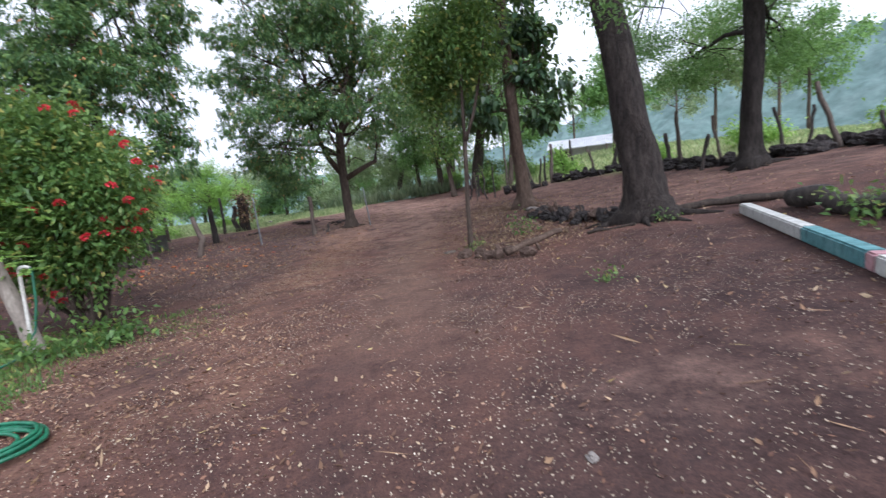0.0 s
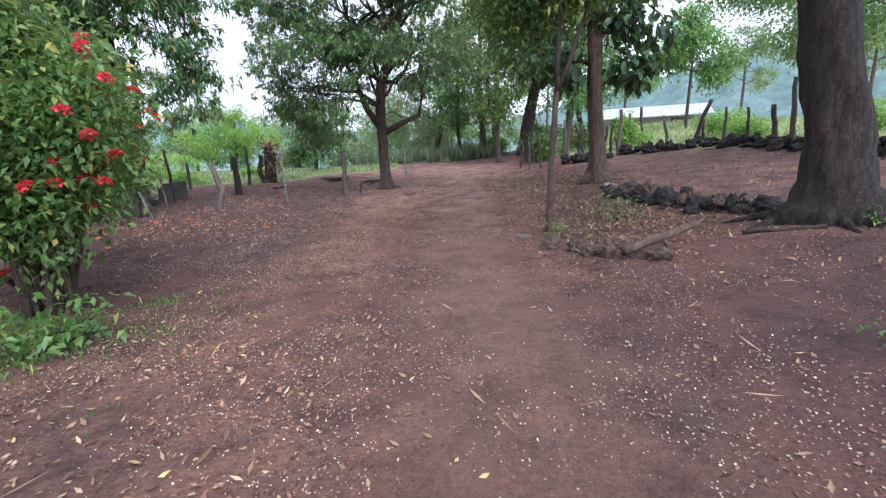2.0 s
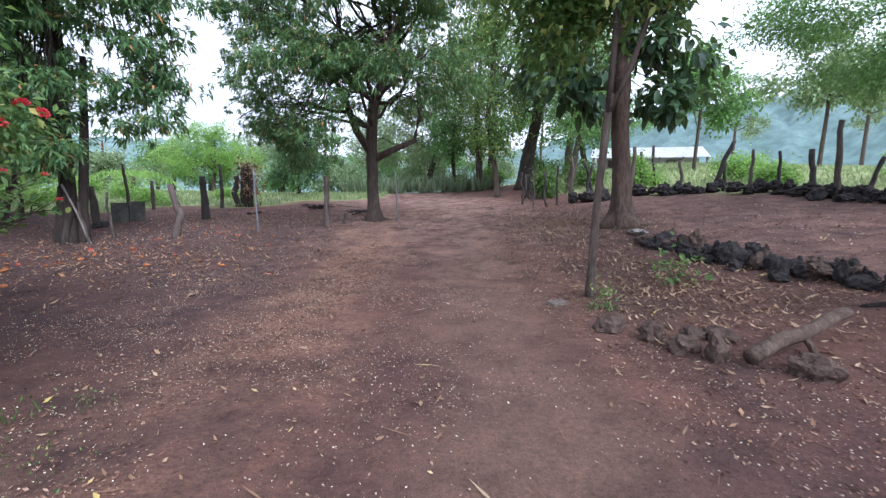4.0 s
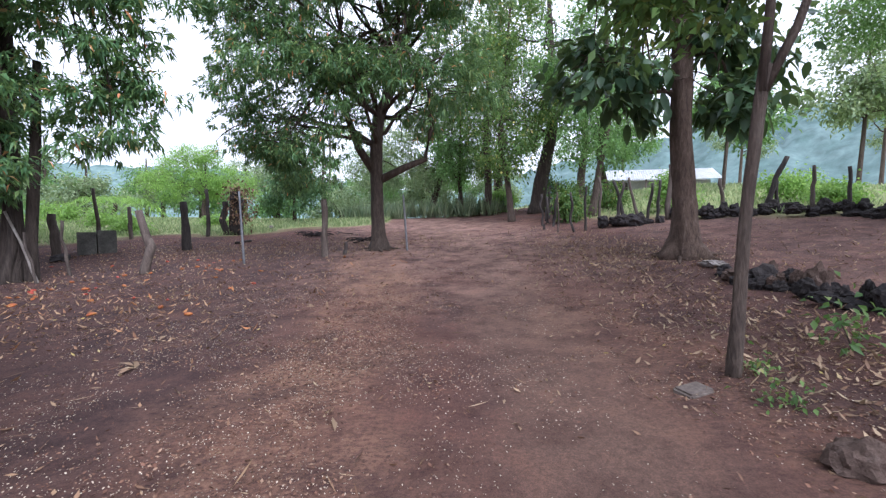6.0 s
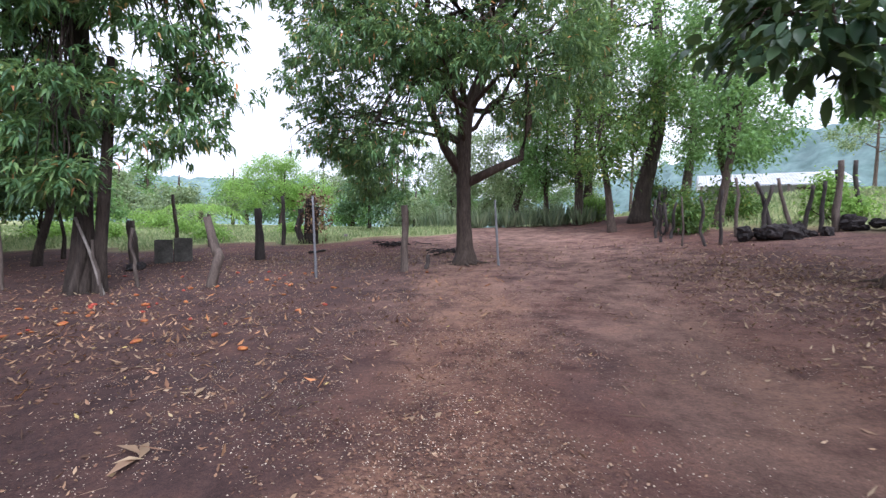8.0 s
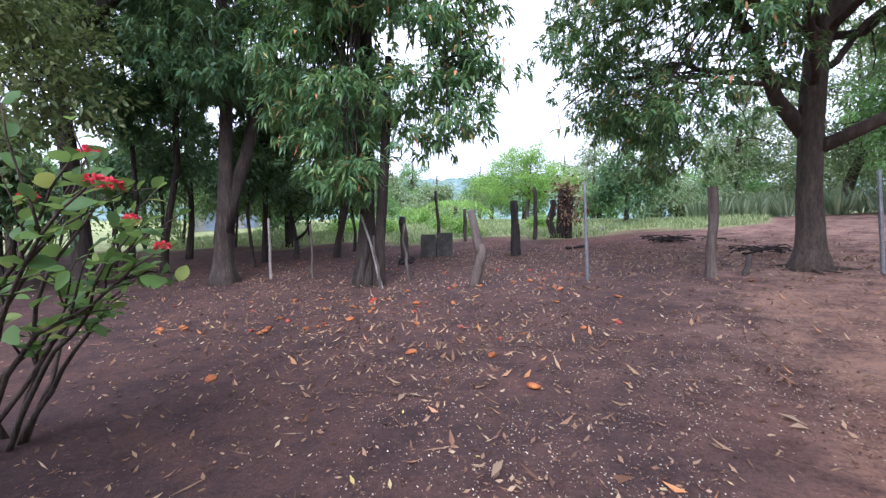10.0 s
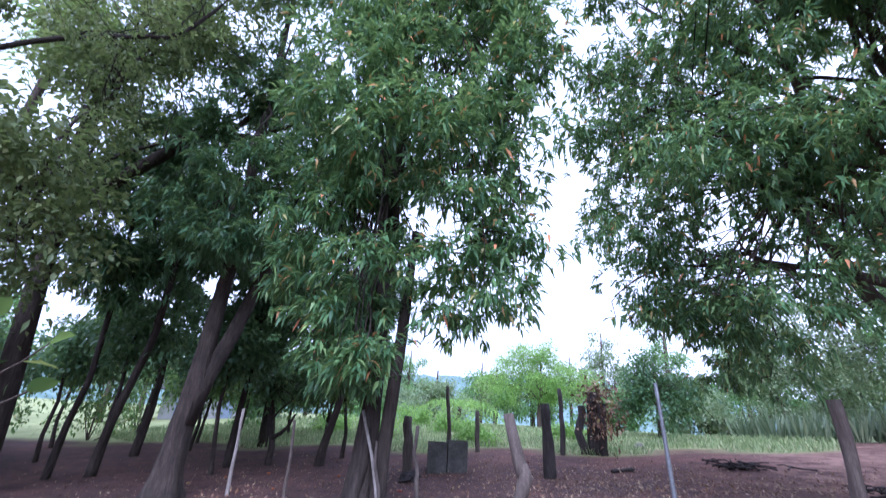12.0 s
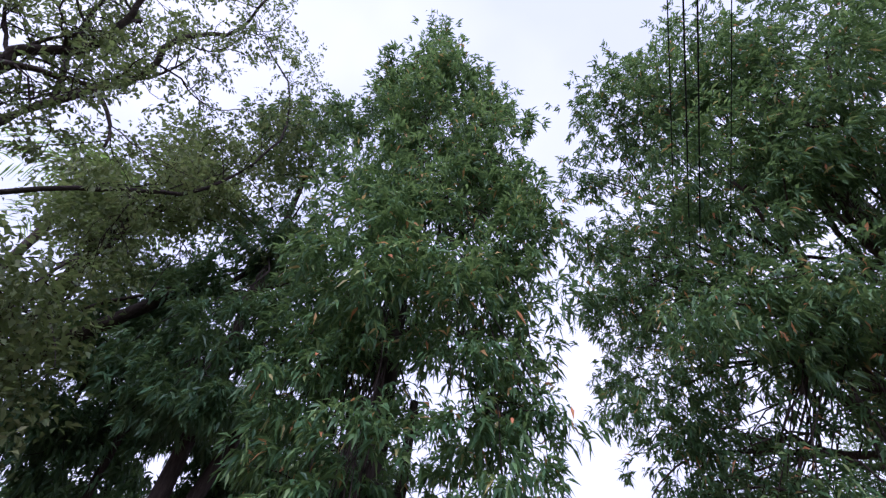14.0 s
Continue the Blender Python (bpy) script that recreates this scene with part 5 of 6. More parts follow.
post("slim dull metal pole standing upright", -6.65, 18.9, -0.1, -0.03, 2.15, 0.065, METAL, 411, "metal_pole", "", 0.0, 12, "pole")
post("slim grey pole beside the mango trunk", -1.85, 20.3, -0.16, 0, 1.85, 0.07, METAL, 412, "metal_pole", "", 0.0, 12, "pole")
post("short broken stump near the mango tree", -3.9, 19.9, 0.08, 0, 0.4, 0.12, WOOD_DARK, 413, "stump", "", 0.03, category="stump")

bent = tagged(empty("bent_stump", -8.88, 17.8), "bent grey tree stump with a leaning upper piece", "stump")
part("lower_trunk", tubes_mesh("lower_trunk", [dict(points=[(-0.02, 0, -0.15), (0.02, 0, 0.1), (0.12, 0, 0.45), (0.22, 0, 0.75), (0.2, 0, 0.95)], radii=[0.15, 0.12, 0.11, 0.12, 0.05], sides=12, lump=0.1, seed=3)]), WOOD_GREY, bent)
part("upper_trunk", tubes_mesh("upper_trunk", [dict(points=[(0.2, 0, 0.7), (0.12, 0, 0.9), (0.02, 0, 1.25), (-0.1, 0, 1.7)], radii=[0.1, 0.11, 0.1, 0.09], sides=12, lump=0.1, seed=4)]), WOOD_GREY, bent)

# dark bundle of posts overgrown by dry creeper
dead = tagged(empty("dead_tree_stump", -10.5, 27.2), "dark dead stump wrapped in dry creeper", "stump")
for n, (dx, dy, h, r) in enumerate([(-0.35, 0, 1.6, 0.13), (0.0, 0.1, 2.1, 0.2), (0.3, -0.05, 1.7, 0.14)]):
    part("trunk", tubes_mesh("trunk", [dict(points=bend((dx, dy, -0.1), (dx * 1.2, dy, h), 7, 0, 0.04, np.random.default_rng(n)), radii=np.linspace(r * 1.2, r, 7), sides=12, lump=0.14, seed=n)]), WOOD_DARK, dead)
me, _ = crown_mesh("creeper", [(0.25, -0.15, 1.3, 0.55, 0.4, 0.75), (0.0, 0, 2.0, 0.45, 0.4, 0.3)], "oval", 70, np.random.default_rng(6), 0.3, 1.3)
part("creeper", me, L_DRY, dead, "dry reddish-brown creeper leaves")

# concrete water trough: two open boxes set against each other
trough = tagged(empty("concrete_trough", -12.85, 21.6), "mossy grey concrete water trough of two joined boxes", "trough")
trough.rotation_euler = (0, 0, radians(38))


def open_box(sx, sy, sz, t=0.07):
    bm = box_bm(sx, sy, sz, 0.0)
    top = max(bm.faces, key=lambda f: f.calc_center_median().z)
    ins = bmesh.ops.inset_individual(bm, faces=[top], thickness=t)
    bmesh.ops.translate(bm, vec=(0, 0, -sz * 0.75), verts=top.verts)
    bmesh.ops.bevel(bm, geom=bm.edges[:], offset=0.012, segments=1, affect="EDGES")
    return bm


part("basin", open_box(0.52, 0.8, 0.78), CONCRETE, trough).location = (-0.3, 0, -0.05)
part("basin", open_box(0.55, 0.7, 0.84), CONCRETE, trough).location = (0.26, 0.04, -0.05)

# ---- stones ----
ROCKS = [rock_mesh("rock", 500 + n, 0.7 + 0.1 * (n % 3)) for n in range(7)]


def rock(label, x, y, w, h, mat, rng, name="rock", group="", lift=0.0):
    me = ROCKS[rng.integers(7)]
    ob = tagged(new(name, me), label, "rock", group)
    if not me.materials:
        me.materials.append(None)
    ob.material_slots[0].link = "OBJECT"
    ob.material_slots[0].material = mat
    ob.scale = (w * 1.0, w * rng.uniform(0.8, 1.15), h * 1.45)
    ob.rotation_euler = (rng.uniform(-0.2, 0.2), rng.uniform(-0.2, 0.2), rng.uniform(0, 6.28))
    ob.location = (x, y, zed(x, y) + h * 0.22 + lift)
    return ob


ROW_STONES = [
    (4.32, 13.32, 0.23, 0.55),
    (4.56, 12.97, 0.3, 0.61),
    (4.69, 12.1, 0.45, 0.42),
    (4.52, 10.79, 0.46, 0.56),
    (4.61, 10.28, 0.23, 0.35),
    (4.7, 9.82, 0.28, 0.39),
    (4.74, 9.32, 0.25, 0.42),
    (4.76, 8.75, 0.2, 0.44),
    (4.79, 8.32, 0.17, 0.37),
    (1.33, 8.17, 0.2, 0.35),
    (1.61, 7.78, 0.22, 0.29),
    (1.72, 7.42, 0.18, 0.33),
    (1.9, 7.18, 0.22, 0.28),
    (2.34, 6.68, 0.2, 0.38),
    (2.0, 7.72, 0.13, 0.29),
    (2.2, 7.59, 0.14, 0.34),
]
rr = np.random.default_rng(55)
for n, (x, y, h, w) in enumerate(ROW_STONES):
    near = y < 8.5 and x < 3
    rock("earthy brown stone edging the track" if near else "dark volcanic stone in a low row by the roots", x, y, w * (0.85 if near else 0.85), h * (1.25 if near else 1.05), STONE_EARTHY if near or n % 2 == 0 else STONE_DARK, rr, group="stones by the sapling" if near else "low row of dark stones")
for n in range(80):  # stones filling the low row
    t = rr.uniform(0, 1)
    x, y = 4.35 + 0.5 * t + rr.normal(0, 0.17), 13.6 - 5.4 * t
    rock("dark volcanic stone in a low row by the roots", x, y, rr.uniform(0.15, 0.34), rr.uniform(0.13, 0.28), STONE_EARTHY if n % 6 == 0 else STONE_DARK, rr, group="low row of dark stones", lift=0.1 if n % 3 == 0 else 0.0)
for n in range(150):  # dry stone footing of the fence
    t = rr.uniform(0, 1)
    knots = np.array([(5.3, 21.9), (7.6, 21.4), (10.4, 20.2), (11.0, 18.4), (11.3, 16.4), (11.6, 14.2), (12.6, 12.4), (13.4, 10.6), (12.6, 8.6)])
    s = t * (len(knots) - 1)
    x, y = np.interp(s, np.arange(9), knots[:, 0]), np.interp(s, np.arange(9), knots[:, 1])
    up = rr.random() < 0.35
    rock("dark volcanic stone heaped along the fence", x + rr.normal(0, 0.2), y - 0.25 + rr.normal(0, 0.2), rr.uniform(0.28, 0.58), rr.uniform(0.18, 0.36), STONE_DARK, rr, group="dark stones heaped along the fence", lift=0.16 if up else 0.0)
slab = tagged(part("paving_stone", box_bm(0.3, 0.2, 0.07, 0.02, -0.03), STONE_DULL), "flat grey paving stone lying on the earth", "stone")
slab.location, slab.rotation_euler = (1.1, 9.38, zed(1.1, 9.38)), (0.05, -0.06, 0.35)
rock("small white stone on the bare earth", 1.07, 0.78, 0.07, 0.035, STONE_PALE, rr, "white_stone")
rock("pale flat stone at the foot of the tree", 4.55, 14.2, 0.5, 0.16, STONE_PALE, rr, "pale_stone")
rock("dark stone in the grass by the leaning trunk", -7.9, 5.9, 0.45, 0.16, STONE_DARK, rr, "dark_stone")
rock("dark stone half hidden under the shrub", -4.3, 5.55, 0.4, 0.16, STONE_DARK, rr, "dark_stone")
rock("dark stone at the foot of the mango tree", -12.8, 19.9, 0.6, 0.25, STONE_DARK, rr, "dark_stone")
rock("pale stone lying in the meadow", -9.6, 29.6, 0.35, 0.25, STONE_PALE, rr, "pale_stone")


# ---- logs ----
def log(label, a, b, r, mat, seed, name="log", lift=1.0):
    za, zb = zed(*a) + r * lift, zed(*b) + r * lift
    pts = bend((0, 0, 0), (b[0] - a[0], b[1] - a[1], zb - za), 9, 0, r * 0.25, np.random.default_rng(seed))
    ob = tagged(part(name, tubes_mesh(name, [dict(points=pts, radii=r * np.random.default_rng(seed).uniform(0.85, 1.1, 9), sides=12, lump=0.08, seed=seed)]), mat), label, "log")
    ob.location = (a[0], a[1], za)
    return ob


prop = tagged(part("fallen_branch", tubes_mesh("fallen_branch", [
    dict(points=bend((-0.12, -0.1, 0.1), (1.08, 0.32, 0.38), 10, 0.02, 0.006, np.random.default_rng(601)), radii=np.linspace(0.066, 0.056, 10), sides=12, lump=0.1, seed=601),
    dict(points=bend((0.5, 0.1, 0.22), (0.62, -0.02, -0.12), 5, 0, 0.01, np.random.default_rng(607)), radii=np.linspace(0.03, 0.03, 5), sides=8, lump=0.1, seed=607)]), BARK_RED), "thick reddish fallen branch propped on stones", "branch")
prop.location = (2.1, 7.0, zed(2.1, 7.0))
log("thin dark fallen branch on the earth", (3.6, 7.0), (4.3, 6.5), 0.03, BARK_DARK, 602, "fallen_branch")
log("long dark surface log by the big tree's roots", (5.2, 6.95), (6.9, 6.2), 0.075, BARK_DARK, 603)
log("dark branch stub lying by the roots", (6.0, 6.75), (6.6, 6.9), 0.045, BARK_DARK, 604, "fallen_branch", 2.5)
log("low dark weathered log used as a bench", (6.3, 5.4), (5.9, 3.4), 0.15, WOOD_DARK, 605)
log("dark fallen stick at the meadow's edge", (-9.0, 23.8), (-8.6, 24.4), 0.05, WOOD_DARK, 606, "fallen_branch")

def brush_heap(label, x, y, reach, count, seed):
    """A low heap of short crooked sticks."""
    rng = np.random.default_rng(seed)
    tubes = []
    for n in range(count):
        a, lean = rng.uniform(0, 6.28), rng.uniform(-0.1, 0.25)
        mid = np.array((rng.normal(0, reach * 0.4), rng.normal(0, reach * 0.2), 0.03 + 0.16 * rng.random()))
        half = np.array((math.cos(a), math.sin(a) * 0.6, lean)) * rng.uniform(0.2, 0.5) * reach
        tubes.append(dict(points=bend(mid - half, mid + half, 6, 0.03, 0.02, rng), radii=np.linspace(1, 0.5, 6) * rng.uniform(0.012, 0.03), sides=6, lump=0.1, seed=n))
    ob = tagged(part("brush_heap", tubes_mesh("brush_heap", tubes), WOOD_DARK), label, "brush heap", kind="stuff")
    ob.location = (x, y, zed(x, y))


brush_heap("low heap of dark dry sticks on the earth", -6.3, 25.6, 0.9, 46, 631)
brush_heap("small heap of dry sticks beside the track", -3.6, 22.6, 0.7, 26, 633)

# long painted square pole lying on the ground
pa, pb = Vector((5.8, 5.75, zed(5.8, 5.75) + 0.075)), Vector((3.75, 1.2, zed(3.75, 1.2) + 0.075))
pole = tagged(empty("painted_pole", 5.8, 5.75), "long square pole lying down, worn white and teal paint", "pole")
ang = math.atan2(pb.y - pa.y, pb.x - pa.x)
full = (pb - pa).length
pitch = math.asin((pb.z - pa.z) / full)
for nm, a, b, mat in (("white_section", 0, 0.49, PAINT_WHITE), ("teal_section", 0.4905, 0.76, PAINT_TEAL), ("pink_section", 0.7605, 0.79, PAINT_PINK), ("white_section", 0.7905, 1, PAINT_WHITE)):
    ob = part(nm, box_bm(full * (b - a), 0.17, 0.17, 0.018, -0.085), mat, pole)
    ob.rotation_euler = (0, -pitch, ang)
    ob.location = pa + (pb - pa) * ((a + b) / 2) - pole.location

# ---- shed beyond the fence and house behind the grove ----
barn = tagged(empty("barn", 24.2, 54.0), "long pale barn with a light metal roof beyond the fence", "barn")
barn.rotation_euler = (0, 0, radians(-22))
part("wall", box_bm(10.0, 6.0, 2.3, 0.02, -0.3), PLASTER, barn)
bm = bmesh.new()
vs = []
for i in range(101):
    x = -5.8 + 11.6 * i / 100
    w = 0.05 * (i % 2)
    vs.append([bm.verts.new((x, -4.6, 1.95 + w)), bm.verts.new((x, 0.2, 3.45 + w)), bm.verts.new((x, 4.4, 2.1 + w))])
for a, b in zip(vs, vs[1:]):
    bm.faces.new((a[0], b[0], b[1], a[1]))
    bm.faces.new((a[1], b[1], b[2], a[2]))
bmesh.ops.solidify(bm, geom=bm.faces[:], thickness=0.04)
part("roof", bm, ROOF_SHEET, barn, "corrugated pale metal roof")
for x in (-5.5, -3.3, -1.1, 1.1, 3.3, 5.5):
    part("roof_post", tubes_mesh("roof_post", [dict(points=[(x, -4.3, -0.6), (x, -4.3, 0.8), (x, -4.3, 2.0)], radii=[0.11] * 3, sides=8)]), WOOD_GREY, barn)
part("door", box_bm(1.8, 0.1, 1.9, 0.01, -0.1), WOOD_GREY, barn).location = (2.8, -3.06, 0)
part("window", box_bm(1.2, 0.1, 0.9, 0.01, 0.9), WOOD_DARK, barn).location = (-3.4, -3.06, 0)
house = tagged(empty("house", -40, 30), "low pale house with blue doors behind the grove", "house")
house.rotation_euler = (0, 0, radians(58))
part("wall", box_bm(8, 4, 2.2, 0.02, -0.4), PLASTER, house)
for sgn in (-1, 1):
    ob = part("roof", box_bm(9, 2.7, 0.08, 0.01), CONCRETE, house)
    ob.location, ob.rotation_euler = (0, sgn * 1.25, 2.1), (sgn * -0.35, 0, 0)
for x, w in ((-2.6, 1.0), (0.2, 1.0), (2.6, 1.3)):
    part("door" if w < 1.2 else "window", box_bm(w, 0.08, 2.0 if w < 1.2 else 1.0, 0.01, -0.3 if w < 1.2 else 0.7), PLASTER_BLUE, house).location = (x, -2.04, 0)


# ---- hedge of spear leaves and bushes at the far end ----
def spear_clump(x, y, h, seed, name="spear_plant"):
    rng = np.random.default_rng(seed)
    n = 34
    a, r = rng.uniform(0, 6.28, n), rng.uniform(0, 0.5, n)
    p = np.stack([r * np.cos(a), r * np.sin(a), np.zeros(n)], 1)
    way = np.stack([np.cos(a) * 0.3, np.sin(a) * 0.3, np.ones(n)], 1) + rng.normal(0, 0.1, (n, 3))
    ob = tagged(part(name, leaves_mesh(name, p, way, h * rng.uniform(0.7, 1.15, n), np.full(n, 0.09), rng, 0.03), L_AGAVE), "stiff grey-green spear-leaved plant in a hedge", "plant", "spear-leaved hedge at the track's end")
    ob.location = (x, y, zed(x, y) - 0.02)


for n in range(36):
    spear_clump(-6.5 + 0.28 * n + 0.2 * math.sin(n * 2.2), 35.6 - 0.09 * n + 0.7 * math.sin(n * 1.3), 1.15 + 0.25 * math.sin(n * 1.9), 700 + n)


def bush(label, x, y, r, h, leaf, seed, clumps=120, scale=0.7, name="bush", kind="far", group=""):
    rng = np.random.default_rng(seed)
    thing = tagged(empty(name, x, y), label, "bush", group)
    blobs = [(0, 0, h * 0.45, r, r, h * 0.5), (r * 0.5, -r * 0.2, h * 0.35, r * 0.6, r * 0.6, h * 0.4), (-r * 0.5, r * 0.1, h * 0.6, r * 0.6, r * 0.6, h * 0.4)]
    me, cen = crown_mesh("crown", blobs, kind, clumps, rng, 0.3, scale)
    thin = 0.004 if r < 0.15 else 0.009 if r < 0.5 else 0.025
    for i in range(0, len(cen), max(1, len(cen) // (4 if r < 0.5 else 8))):
        part("stem", tubes_mesh("stem", [dict(points=bend((0, 0, -0.1), cen[i], 6, 0, 0.03 * min(r, 1), rng), radii=np.linspace(thin, thin * 0.3, 6), sides=6)]), BARK_BROWN, thing)
    part("crown", me, leaf, thing)


for n, (x, y, r, h, leaf) in enumerate([(-3.5, 37.5, 1.8, 2.6, L_HAZED), (0.5, 36.8, 1.6, 2.2, L_HAZED), (3.6, 33.6, 0.9, 1.7, L_BRIGHT), (6.4, 31.0, 1.3, 2.2, L_SHRUB), (-6.8, 38, 2.0, 3.0, L_HAZED), (1.6, 38.5, 2.0, 3.4, L_LIGHT), (7.4, 26.6, 0.9, 1.5, L_SHRUB), (4.9, 24.6, 0.6, 1.5, L_SHRUB),
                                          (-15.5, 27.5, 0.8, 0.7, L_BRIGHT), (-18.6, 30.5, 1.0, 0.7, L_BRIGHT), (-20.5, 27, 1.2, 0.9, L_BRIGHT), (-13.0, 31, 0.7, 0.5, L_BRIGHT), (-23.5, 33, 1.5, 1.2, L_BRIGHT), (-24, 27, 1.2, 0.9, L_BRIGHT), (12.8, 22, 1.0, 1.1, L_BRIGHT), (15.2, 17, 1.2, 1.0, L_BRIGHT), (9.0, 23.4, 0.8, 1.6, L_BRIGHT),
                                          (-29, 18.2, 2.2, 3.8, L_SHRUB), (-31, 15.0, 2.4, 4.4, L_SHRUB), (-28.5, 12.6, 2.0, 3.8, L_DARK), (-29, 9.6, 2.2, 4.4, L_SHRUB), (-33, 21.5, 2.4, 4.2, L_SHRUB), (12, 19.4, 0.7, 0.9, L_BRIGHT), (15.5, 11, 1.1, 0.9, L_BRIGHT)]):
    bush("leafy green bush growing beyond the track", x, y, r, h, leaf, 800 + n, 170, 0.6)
for n, (x, y, r, h) in enumerate([(-4.2, 5.1, 0.28, 0.3), (-3.95, 5.35, 0.3, 0.26), (-5.9, 5.3, 0.4, 0.5), (-6.6, 5.9, 0.4, 0.65), (-4.75, 4.75, 0.25, 0.42), (3.1, 9.9, 0.22, 0.4), (4.75, 6.3, 0.14, 0.2), (1.85, 9.68, 0.09, 0.12), (1.6, 9.0, 0.1, 0.08), (5.9, 4.0, 0.3, 0.26), (5.6, 3.4, 0.3, 0.26), (2.6, 3.9, 0.05, 0.04)]):
    bush("small green weed growing from the earth", x, y, r, h, L_SHRUB, 840 + n, (12 if x > 0 else 26) if r > 0.15 else 8, 0.8 if r > 0.15 else 0.45, "weed", "oval", "weeds by the track")


# ---- palm in the meadow ----
def palm(x, y, h, fronds, reach, seed, label):
    rng = np.random.default_rng(seed)
    thing = tagged(empty("palm", x, y), label, "palm")
    part("trunk", tubes_mesh("trunk", [dict(points=bend((0, 0, -0.1), (0.1, 0, h), 8, 0, 0.03, rng), radii=np.linspace(0.16, 0.1, 8), sides=10, lump=0.05)]), BARK_BROWN, thing)
    for n in range(fronds):
        a = n * 2.4
        s = np.linspace(0, 1, 12)
        rib = np.stack([math.cos(a) * reach * s, math.sin(a) * reach * s, h + reach * (0.75 * s - 0.95 * s * s)], 1)
        k = np.repeat(np.arange(2, 12), 5)
        p = rib[k] + rng.normal(0, 0.05, (len(k), 3))
        side = np.where(np.arange(len(k)) % 2, 1, -1)[:, None] * np.array([[-math.sin(a), math.cos(a), 0]])
        way = side + 0.5 * np.array([[math.cos(a), math.sin(a), 0]]) + [0, 0, -0.35]
        part("frond", leaves_mesh("frond", p, way, np.full(len(k), reach * 0.3), np.full(len(k), 0.05), rng, 0.25), L_BRIGHT, thing)


palm(-20.5, 33.5, 1.2, 12, 2.6, 901, "young palm with arching pale-green fronds")
palm(-20.0, 11.6, 11.8, 12, 2.4, 903, "tall palm behind the grove trees")
palm(-13.5, 62, 11, 12, 3.4, 905, "far tall palm over the meadow trees")


def feathery_sapling(label, x, y, h, fronds, reach, seed):
    """A thin stem with arching twice-feathered bright leaves."""
    rng = np.random.default_rng(seed)
    thing = tagged(empty("feathery_sapling", x, y), label, "sapling")
    part("stem", tubes_mesh("stem", [dict(points=bend((0, 0, -0.1), (0.1, -0.05, h), 8, 0, 0.02, rng), radii=np.linspace(0.025, 0.012, 8), sides=8)]), BARK_BROWN, thing)
    for n in range(fronds):
        a, rib = n * 2.4 + rng.uniform(-0.2, 0.2), []
        far = reach * rng.uniform(0.7, 1.1)
        s = np.linspace(0, 1, 9)
        root = h * (0.6 + 0.4 * n / fronds)
        rib = np.stack([math.cos(a) * far * s, math.sin(a) * far * s, root + far * (0.55 * s - 0.75 * s * s)], 1)
        p, w = [], []
        for k in range(2, 9):
            for sgn in (-1, 1):
                out = np.array((-math.sin(a) * sgn, math.cos(a) * sgn, -0.15)) + 0.5 * np.array((math.cos(a), math.sin(a), 0))
                for q in np.linspace(0.05, 0.3, 9):
                    for fin in (-1, 1):
                        p.append(rib[k] + out * q * far)
                        w.append(np.array((math.cos(a) * fin, math.sin(a) * fin, -0.05)) + 0.3 * out)
        p, w = np.array(p), np.array(w)
        leaf = part("frond", leaves_mesh("frond", p + rng.normal(0, 0.006, p.shape), w, np.full(len(p), far * 0.075), np.full(len(p), far * 0.03), rng, 0.1), L_BRIGHT, thing, "bright feathery frond")
        leaf["kind"] = "stuff"


feathery_sapling("young sapling with bright feathery leaves beside the shrub", -6.05, 4.9, 2.5, 11, 1.25, 911)


# ---- fallen fruit ----
def fruit_mesh(seed):
    rng = np.random.default_rng(seed)
    bm = bmesh.new()
    bmesh.ops.create_icosphere(bm, subdivisions=2, radius=1)
    off = Vector(rng.uniform(-9, 9, 3))
    for v in bm.verts:
        c = v.co.copy()
        d = 1 + 0.3 * noise.noise(c * 1.3 + off) + 0.08 * noise.noise(c * 4 + off)
        v.co = Vector((c.x * 0.072 * d + 0.016 * c.y * c.y, c.y * 0.046 * d, max(c.z * 0.04 * d, -0.026)))
    for f in bm.faces:
        f.smooth = True
    me = bpy.data.meshes.new("fruit")
    bm.to_mesh(me)
    bm.free()
    return me


FRUITS = [fruit_mesh(n) for n in range(8)]
for n, m in enumerate(FRUITS):
    m.materials.append(FRUIT_RED if n % 4 == 3 else FRUIT)
rf = np.random.default_rng(77)
SPOTS = [
    (-8.07, 14.81),
    (-9.50, 13.95),
    (-10.05, 15.22),
    (-10.06, 13.24),
    (-10.36, 13.26),
    (-10.22, 13.50),
    (-10.64, 13.98),
    (-11.66, 12.74),
    (-11.84, 12.46),
    (-9.02, 15.93),
    (-8.33, 16.19),
    (-9.96, 16.75),
    (-9.18, 17.48),
    (-8.67, 17.74),
    (-8.11, 18.24),
    (-7.84, 18.54),
    (-7.57, 18.68),
    (-11.30, 16.92),
    (-7.20, 19.42),
    (-3.75, 19.25),
    (-11.68, 15.02),
    (-11.65, 14.03),
    (-8.68, 11.81),
    (-11.48, 12.70),
    (-11.65, 12.37),
    (-8.87, 16.05),
    (-10.11, 13.36),
    (-9.44, 14.07),
    (-9.91, 15.26),
]
for n in range(46):
    a, r = rf.uniform(0, 6.28), 1.0 + 4.2 * rf.random() ** 0.8
    SPOTS.append((-10.6 + 1.25 * r * math.cos(a), 16.8 + 0.75 * r * math.sin(a)))
